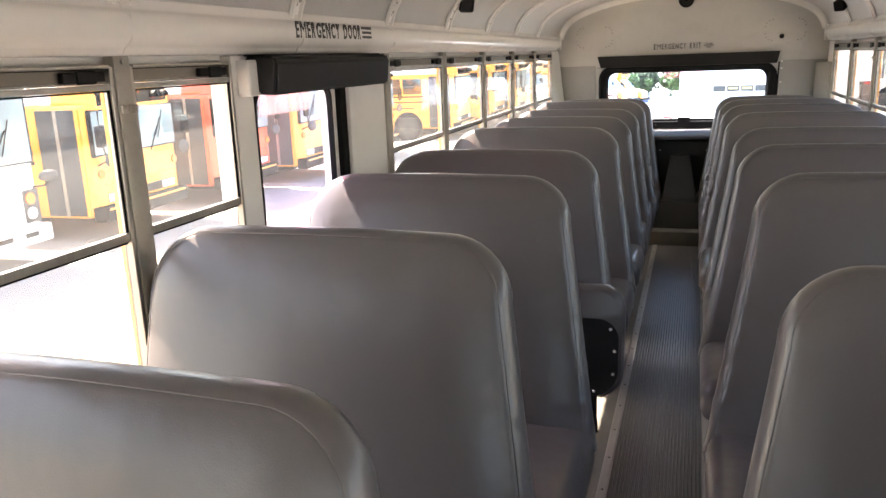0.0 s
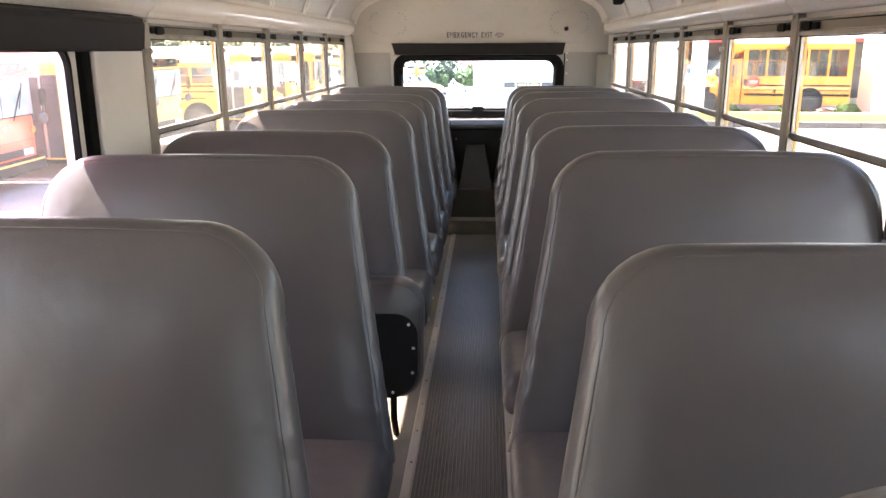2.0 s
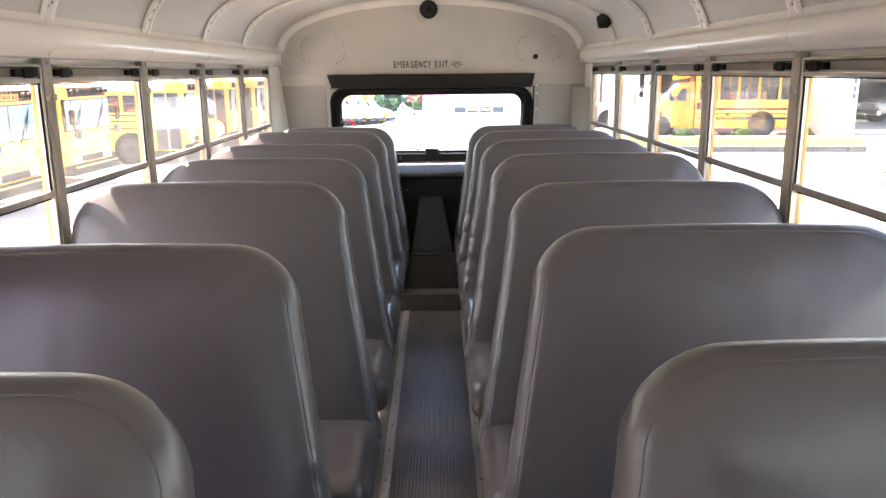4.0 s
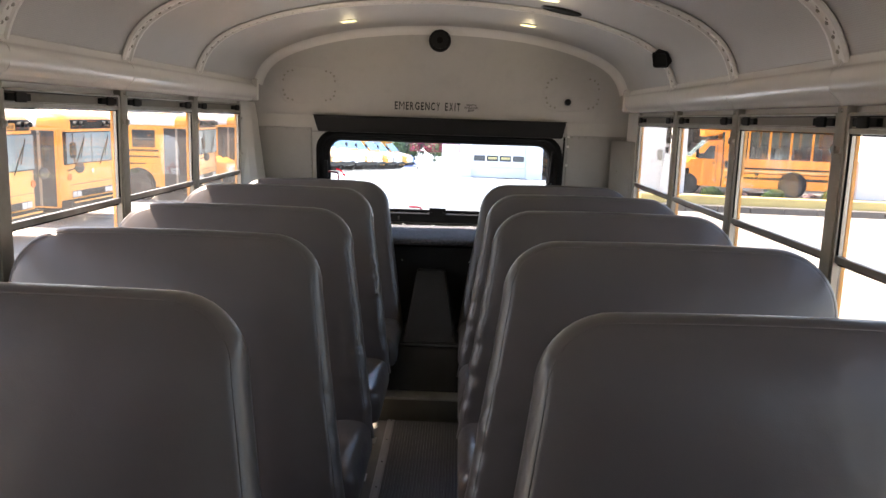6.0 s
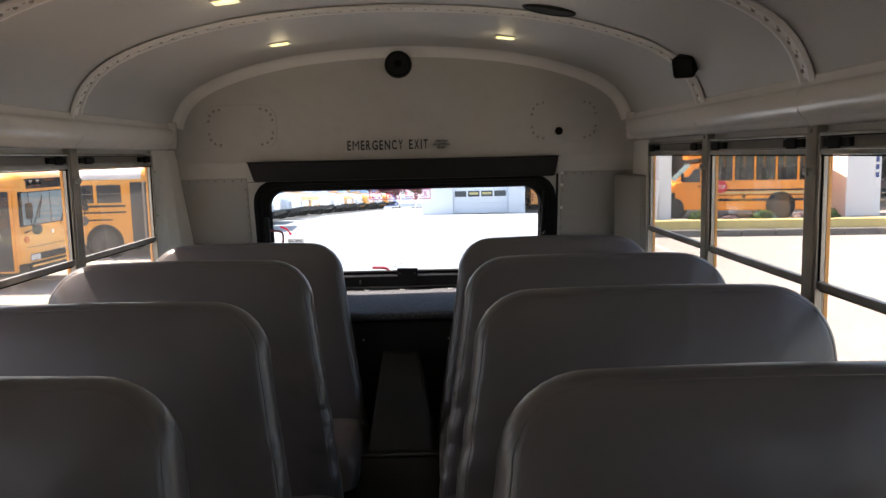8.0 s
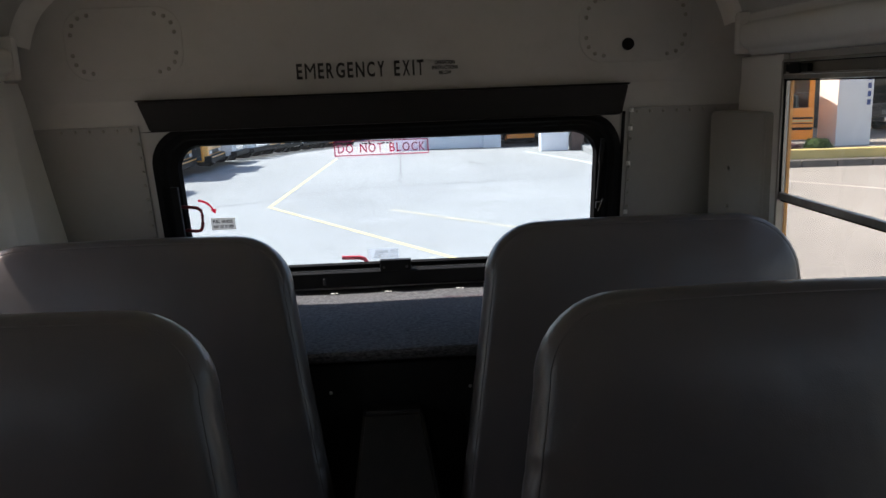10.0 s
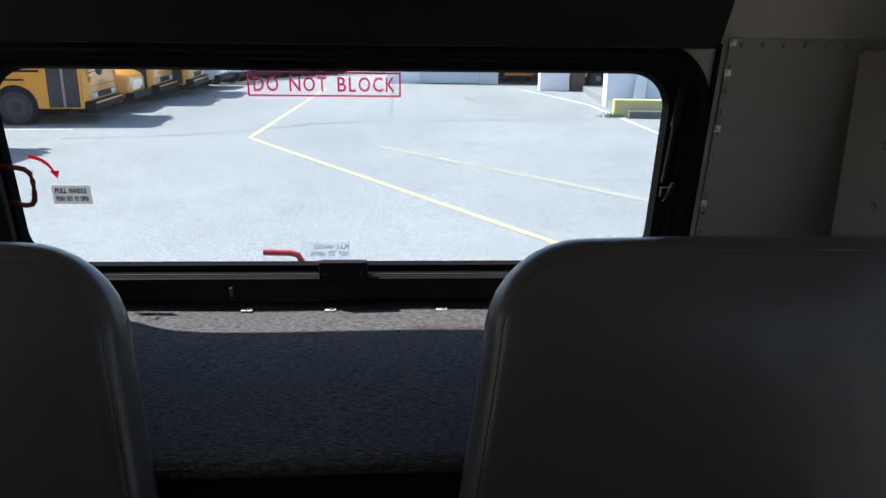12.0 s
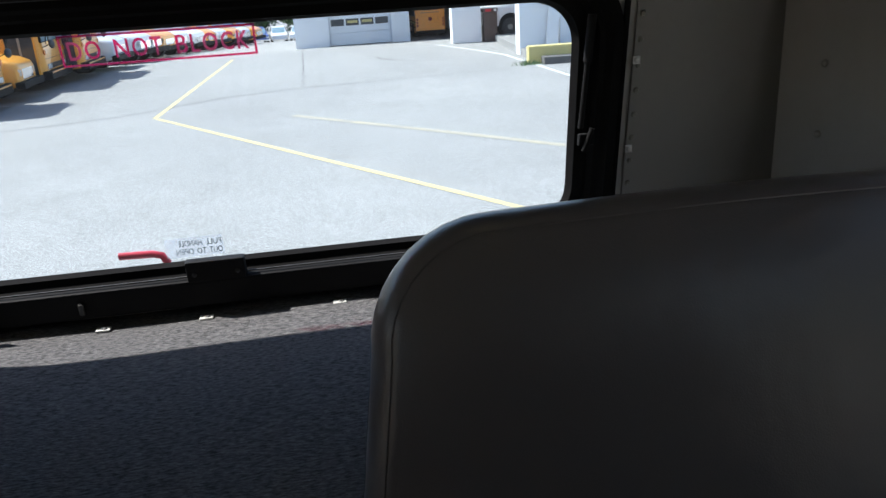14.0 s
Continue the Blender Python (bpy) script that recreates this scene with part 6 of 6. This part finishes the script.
def pickup(paint, label, m, suv=False):
    c = thing("parked_car" if suv else "parked_truck", label, "truck" if not suv else "car", "parked cars")
    bm = body_shell(bmesh.new(), [(-5.3, 0.9, 0.5, 1.08, 0.06), (-5.2, 0.95, 0.42, 1.12, 0.08), (-1.4, 0.95, 0.42, 1.10, 0.1), (-0.5, 0.93, 0.42, 1.05, 0.12), (-0.05, 0.85, 0.45, 0.95, 0.15), (0, 0.8, 0.5, 0.9, 0.12)])
    part("body", bm, paint, c, smooth=True)
    back = -5.0 if suv else -3.6
    bm = bmesh.new()
    loft(bm, [[(x, y, 1.08) for x, y in ((-1.35, -0.88), (-1.35, 0.88), (back, 0.88), (back, -0.88))], [(x, y, 1.74) for x, y in ((-2.1, -0.72), (-2.1, 0.72), (back + 0.2, 0.72), (back + 0.2, -0.72))]])
    cb = part("cab", bm, paint, c)
    for s in (-1, 1):
        for x0, x1 in ((-2.6, -1.95), (-3.35, -2.7)) + (((-4.5, -3.5),) if suv else ()):
            part("side_window", boxed(x0, x1, *sorted((s * 0.77, s * 0.868)), 1.16, 1.62, 0.02), DARKGLASS, cb)
    part("windscreen", prism(bmesh.new(), [(-1.42, 1.14), (-1.40, 1.14), (-2.02, 1.68), (-2.06, 1.68)], 'y', -0.72, 0.72), SCREEN, c)
    for y in (-0.7, 0.7):
        part("headlamp", boxed(-0.1, 0.01, y - 0.14, y + 0.14, 0.68, 0.86, 0.03), LAMPGLASS, c)
    part("bumper", boxed(-0.08, 0.1, -0.9, 0.9, 0.38, 0.58, 0.03), CHROME, c)
    for x in (-0.95, -4.3):
        for s in (-1, 1):
            part("wheel_arch", rod(bmesh.new(), (x, s * 0.7, 0.42), (x, s * 0.962, 0.42), 0.46, 24), BLACK, c)
            wheel(c, x, s * 0.965, 0.37, 0.37, s)
    c.matrix_basis = m
    return c


pickup(BUSWHITE, "white pickup truck parked under the canopy", pose(11.6, 36.6, -1.1, 0, 0, 8))
pickup(GREYCAR, "pale sport utility car, dimmed to grey, parked beside the building", pose(19.6, 36.6, -1.0, 0, 0, -176), True)
pickup(BUSWHITE, "white sport utility car parked in the sun beside the kerb", pose(10.15, 18.5, G, 0, 0, 180), True)
pickup(BLUEPAINT, "dark blue van parked far across the yard", pose(-5.9, 98, gz(98), 0, 0, -80), True)
pickup(BUSWHITE, "white van parked far across the yard", pose(-3.9, 99, gz(99), 0, 0, -86), True)
pickup(BUSWHITE, "white car parked far across the yard", pose(-1.9, 99, gz(99), 0, 0, -96), True)


# ---- buildings and kerb ----
def kerb_planter():
    k = thing("kerb", "yellow painted low kerb wall on a grey stone base", "kerb", kind="structure")
    a, b = Vector((6.0, 27.05)), Vector((14.0, 26.4))
    ang = math.degrees(math.atan2(b.y - a.y, b.x - a.x))
    m = pose(a.x, a.y, 0, 0, 0, ang)
    L = (b - a).length
    o = part("wall_band", boxed(0.0, L, 0.0, 0.35, G, G + 0.47, 0.03), KERBYELLOW, k, "yellow painted band")
    o.matrix_basis = m
    for i in range(16):
        o = part("base_stone", boxed(0.35 + i * 1.0, 1.33 + i * 1.0, -0.42, 0.03, G - 0.05, G + 0.20, 0.03), STONE, k)
        o.matrix_basis = m
    pv = part("pavement", boxed(0.2, L + 30, 0.3, 30, G - 0.05, G + 0.22), ASPHALT, None, "raised grey lot behind the kerb", kind="structure", category="pavement")
    pv.matrix_basis = m
    bm = bmesh.new()
    rnd = random.Random(5)
    for i in range(110):
        x, y = rnd.gauss(0.0, 0.18), rnd.gauss(-0.12, 0.14)
        h = rnd.uniform(0.05, 0.15)
        v = [bm.verts.new((x, y, G)), bm.verts.new((x + 0.03, y, G)), bm.verts.new((x + rnd.uniform(-.1, .1), y + rnd.uniform(-.1, .1), G + h))]
        bm.faces.new(v)
    o = part("weeds", bm, LEAF, None, "tuft of green weeds at the end of the kerb", kind="stuff", category="weeds")
    o.matrix_basis = m


kerb_planter()


def leaf_ball(bm, c, r, n, size, rnd, flat=1.0):
    for _ in range(n):
        d = Vector((rnd.gauss(0, 1), rnd.gauss(0, 1), rnd.gauss(0, 1))).normalized() * r * rnd.uniform(0.55, 1.06)
        p = Vector(c) + Vector((d.x, d.y, d.z * flat))
        u = Vector((rnd.gauss(0, 1), rnd.gauss(0, 1), rnd.gauss(0, 1))).normalized()
        w = u.orthogonal().normalized()
        s = size * rnd.uniform(0.6, 1.3)
        bm.faces.new([bm.verts.new(p + q) for q in (u * s, w * s * 0.5, -u * s * 0.8, -w * s * 0.5)])


def shrub(x, y, r, mat, label):
    rnd = random.Random(int(x * 100))
    s = thing("shrub", label, "shrub", "shrubs behind the kerb", at=(x, y, G + 0.22))
    bm = bmesh.new()
    bmesh.ops.create_icosphere(bm, subdivisions=2, radius=r * 0.8, matrix=Matrix.LocRotScale((0, 0, r * 0.62), None, (1.1, 1, 0.75)))
    for v in bm.verts:
        v.co *= 1 + 0.18 * noise.noise(v.co * 4 + Vector((x, 0, 0)))
    part("core", bm, mat, s)
    bm = bmesh.new()
    for k in range(9):
        a = k * 0.7
        leaf_ball(bm, (r * 0.5 * math.cos(a), r * 0.45 * math.sin(a), r * (0.45 + 0.12 * (k % 4))), r * 0.5, 130, 0.05, rnd, 0.8)
    part("foliage", bm, mat, s)
    bm = rod(bmesh.new(), (0, 0, -0.02), (0, 0, r * 0.4), 0.04, 8)
    part("stem", bm, BARK, s)


for sx, sy, sr, sm in ((8.4, 27.45, 0.40, SHRUBLEAF), (12.25, 27.15, 0.44, SHRUBLEAF), (9.35, 27.4, 0.30, LEAFPURPLE), (11.48, 27.2, 0.31, LEAFPURPLE), (10.36, 27.35, 0.41, SHRUBLEAF)):
    shrub(sx, sy, sr, sm, "clipped round green shrub behind the kerb" if sm is SHRUBLEAF else "low plum-leaved shrub behind the kerb")


def garage():
    g = thing("garage_building", "white garage building with a sectional door and an open dark bay", "building")
    Y, z0, z1 = 40.4, gz(40.4), 4.2
    part("wall", boxed(-0.66, 0.80, Y, Y + 14, z0, z1), CONCRETE, g)
    part("wall", boxed(3.50, 4.30, Y, Y + 14, z0, z1), CONCRETE, g)
    part("wall", boxed(7.0, 8.2, Y, Y + 14, z0, z1), CONCRETE, g)
    part("lintel", boxed(0.80, 3.50, Y, Y + 0.4, 1.9, z1), CONCRETE, g)
    part("lintel", boxed(4.30, 7.0, Y, Y + 0.4, 2.1, z1), CONCRETE, g)
    # Near-black so that the deep bay's shade is in the wall's colour.
    part("back_wall", boxed(0.8, 7.0, Y + 13, Y + 14, z0, z1), SHADEWALL, g)
    part("roof", boxed(-0.9, 8.4, Y - 0.3, Y + 14.2, z1, z1 + 0.3), POST, g)
    d = part("garage_door", boxed(0.80, 3.50, Y + 0.28, Y + 0.34, z0, 1.9), CONCRETE, g, "white sectional door")
    for k in range(6):
        a = z0 + 0.02 + k * 0.515
        part("door_panel", boxed(0.84, 3.46, Y + 0.24, Y + 0.285, a, a + 0.495, 0.012), CONCRETE, d)
    for k in range(4):
        x = 0.92 + k * 0.64
        wz0 = z0 + 0.02 + 2 * 0.515 - 0.25
        wn_ = part("door_window", boxed(x, x + 0.56, Y + 0.225, Y + 0.245, wz0 + 0.02, wz0 + 0.30, 0.01), DARKGLASS, d)
        if k in (1, 2):
            part("notice_bar", boxed(x + 0.06, x + 0.50, Y + 0.215, Y + 0.228, wz0 + 0.12, wz0 + 0.23), KERBYELLOW, wn_)
    part("bay_floor", boxed(4.3, 7.0, Y - 0.1, Y + 13, z0 - 0.05, z0 + 0.01), STONE, g)


garage()


def canopy():
    c = thing("canopy", "white square pillars beside the yard with an added unseen canopy roof", "canopy")
    part("pillar", boxed(5.25, 6.35, 35.0, 35.5, G, 3.6, 0.02), CONCRETE, c)
    part("pillar", boxed(6.36, 7.32, 29.4, 29.9, G, 3.6, 0.02), CONCRETE, c)
    part("pillar", boxed(7.62, 8.05, 29.35, 29.9, G, 3.6, 0.02), CONCRETE, c)
    part("pillar", boxed(14.35, 15.55, 30.0, 31.2, G, 3.6, 0.02), CONCRETE, c)
    num = part("number_board", boxed(15.30, 15.50, 29.985, 30.0, 0.1, 1.7), SIGNWHITE, c, "white upright board with blue marks")
    for k in range(5):
        part("mark_bar", boxed(15.34, 15.46, 29.978, 29.986, 0.35 + k * 0.27, 0.53 + k * 0.27), BLUEPAINT, num)
    # Out of view; set back so that sky light reaches the stop-sign bus.
    part("canopy_roof", boxed(4.9, 30, 33.25, 38.5, 3.6, 4.3), CONCRETE, c)
    # Beams added out of view to tie the free pillars to the roof.
    part("beam", boxed(6.2, 16.0, 29.35, 29.9, 3.6, 4.1), CONCRETE, c)
    part("beam", boxed(14.7, 15.3, 29.9, 33.25, 3.6, 4.1), CONCRETE, c)
    part("fascia", boxed(8.9, 30, 33.2, 33.5, 1.74, 3.6), CONCRETE, c)
    part("fascia_stripe", boxed(8.9, 30, 33.17, 33.21, 1.60, 1.73), STOPRED, c, "red fascia stripe")
    lean = thing("leaning_board", "white board leaning against the pillar", "board")
    o = part("board", boxed(-0.18, 0.18, -0.02, 0.02, 0, 1.5), SIGNWHITE, lean)
    lean.matrix_basis = pose(7.30, 29.15, G + 0.2, -8, 7, 0)
    bn = thing("litter_bin", "brown square litter bin beside a pillar", "bin")
    part("bin_body", boxed(6.45, 6.95, 34.9, 35.4, G - 0.02, G + 1.05, 0.03), BROWN, bn)
    part("bin_top", boxed(6.42, 6.98, 34.87, 35.43, G + 1.05, G + 1.2, 0.04), BROWN, bn)
    part("white_label", boxed(6.83, 6.92, 34.862, 34.875, G + 1.08, G + 1.17), SIGNWHITE, bn)
    part("red_mark", boxed(6.50, 6.72, 34.86, 34.875, G + 1.08, G + 1.17), STOPRED, bn)
    bx = thing("wall_box", "small grey electrical box on a pillar", "box")
    part("box", boxed(7.05, 7.2, 29.3, 29.398, 0.25, 0.6, 0.01), POST, bx)
    o = thing("office_building", "dark glazed office front with pale mullions", "building")
    part("glass_wall", boxed(9.0, 46, 39.0, 39.3, G, 3.6), SHADEWALL, o)
    part("fascia", boxed(8.9, 46, 38.6, 39.6, 2.1, 2.6), RIM, o)
    for k in range(14):
        part("mullion", boxed(9.0 + k * 1.6, 9.07 + k * 1.6, 38.9, 39.02, G, 2.1), RIM, o)
    part("transom", boxed(9.0, 46, 38.9, 39.02, 0.35, 0.45), RIM, o)
    part("end_wall", boxed(8.3, 9.0, 38.9, 46, G, 4.0), CONCRETE, o)
    # far shop with a blue and red sign band
    f = thing("shop_building", "far white shop with a blue and red sign band", "building")
    part("wall", boxed(10.5, 24, 62, 70, gz(62), 3.4), CONCRETE, f)
    part("blue_band", boxed(10.4, 24, 61.7, 62, 1.5, 2.8), BLUEPAINT, f)
    part("red_band", boxed(10.4, 24, 61.65, 62, 1.0, 1.45), STOPRED, f)
    for k in range(5):
        part("sign_bar", boxed(11.0 + k * 0.75, 11.5 + k * 0.75, 61.66, 61.71, 1.75, 2.4), SIGNWHITE, f)
    for k in range(4):
        part("window", boxed(11 + k * 3.1, 13.2 + k * 3.1, 61.9, 62.02, -1.8, 0.7), SHADEWALL, f)


canopy()


# ---- trees ----
def tree(x, y, h, r, mat, seed, label, conifer=False):
    rnd = random.Random(seed)
    z = gz(y)
    t = thing("tree", label, "tree", "trees behind the yard", at=(x, y, z))
    bm = rod(bmesh.new(), (0, 0, -0.1), (0, 0, h * 0.55), 0.04 * h * 0.6, 10, 0.02 * h * 0.5)
    limbs = []
    for k in range(7):
        a = k * 2.4 + rnd.random()
        p0 = Vector((0, 0, h * rnd.uniform(0.25, 0.5)))
        p1 = Vector((r * 0.6 * math.cos(a), r * 0.6 * math.sin(a), h * rnd.uniform(0.5, 0.85)))
        rod(bm, p0, p1, 0.014 * h * 0.5, 6, 0.006 * h * 0.5)
        limbs.append(p1)
    part("trunk", bm, BARK, t)
    bm = bmesh.new()
    if conifer:
        for k in range(16):
            f = k / 15
            for j in range(5):
                a = j * 1.256 + k * 0.8
                rr = r * (1 - f) * 0.75
                leaf_ball(bm, (rr * math.cos(a), rr * math.sin(a), h * (0.12 + 0.86 * f)), 0.35 + r * (1 - f) * 0.4, 26, 0.22, rnd, 0.5)
    else:
        for p in limbs + [Vector((rnd.gauss(0, r * 0.4), rnd.gauss(0, r * 0.4), h * rnd.uniform(0.5, 0.95))) for _ in range(14)]:
            leaf_ball(bm, p, r * rnd.uniform(0.3, 0.48), 170, 0.34, rnd, 0.8)
    part("crown", bm, mat, t)


rt = random.Random(11)
for i in range(8):
    tree(-13 + i * 2.4 + rt.uniform(-1, 1), 110 + rt.uniform(-2, 8), rt.uniform(3.2, 4.6), rt.uniform(1.8, 2.6), LEAF if i % 3 else LEAFDARK, 50 + i, "broad green tree beyond the yard")
for i in range(9):
    tree(-26 - rt.uniform(0, 6), 22 + i * 6.5, rt.uniform(8, 12), 2.6, LEAFDARK, 80 + i, "dark conifer behind the bus row", True)


def woods():
    bm = bmesh.new()
    rnd = random.Random(3)
    for i in range(60):
        x = -75 + i * 2.0
        y = 122 + rnd.uniform(0, 10)
        h = rnd.uniform(5, 9.5)
        for j in range(5):
            leaf_ball(bm, (x + rnd.gauss(0, 1), y, gz(y) + h * (0.15 + 0.19 * j)), 2.0 - 0.2 * j, 38, 0.45, rnd)
    for i in range(30):
        y = 10 + i * 3.6
        for j in range(5):
            leaf_ball(bm, (-38 + rnd.uniform(-3, 3), y, gz(y) + 1.0 + 1.9 * j), 2.2, 34, 0.45, rnd)
    part("woods", bm, LEAFDARK, None, "dark green far woods around the yard", kind="stuff", category="woods")


woods()
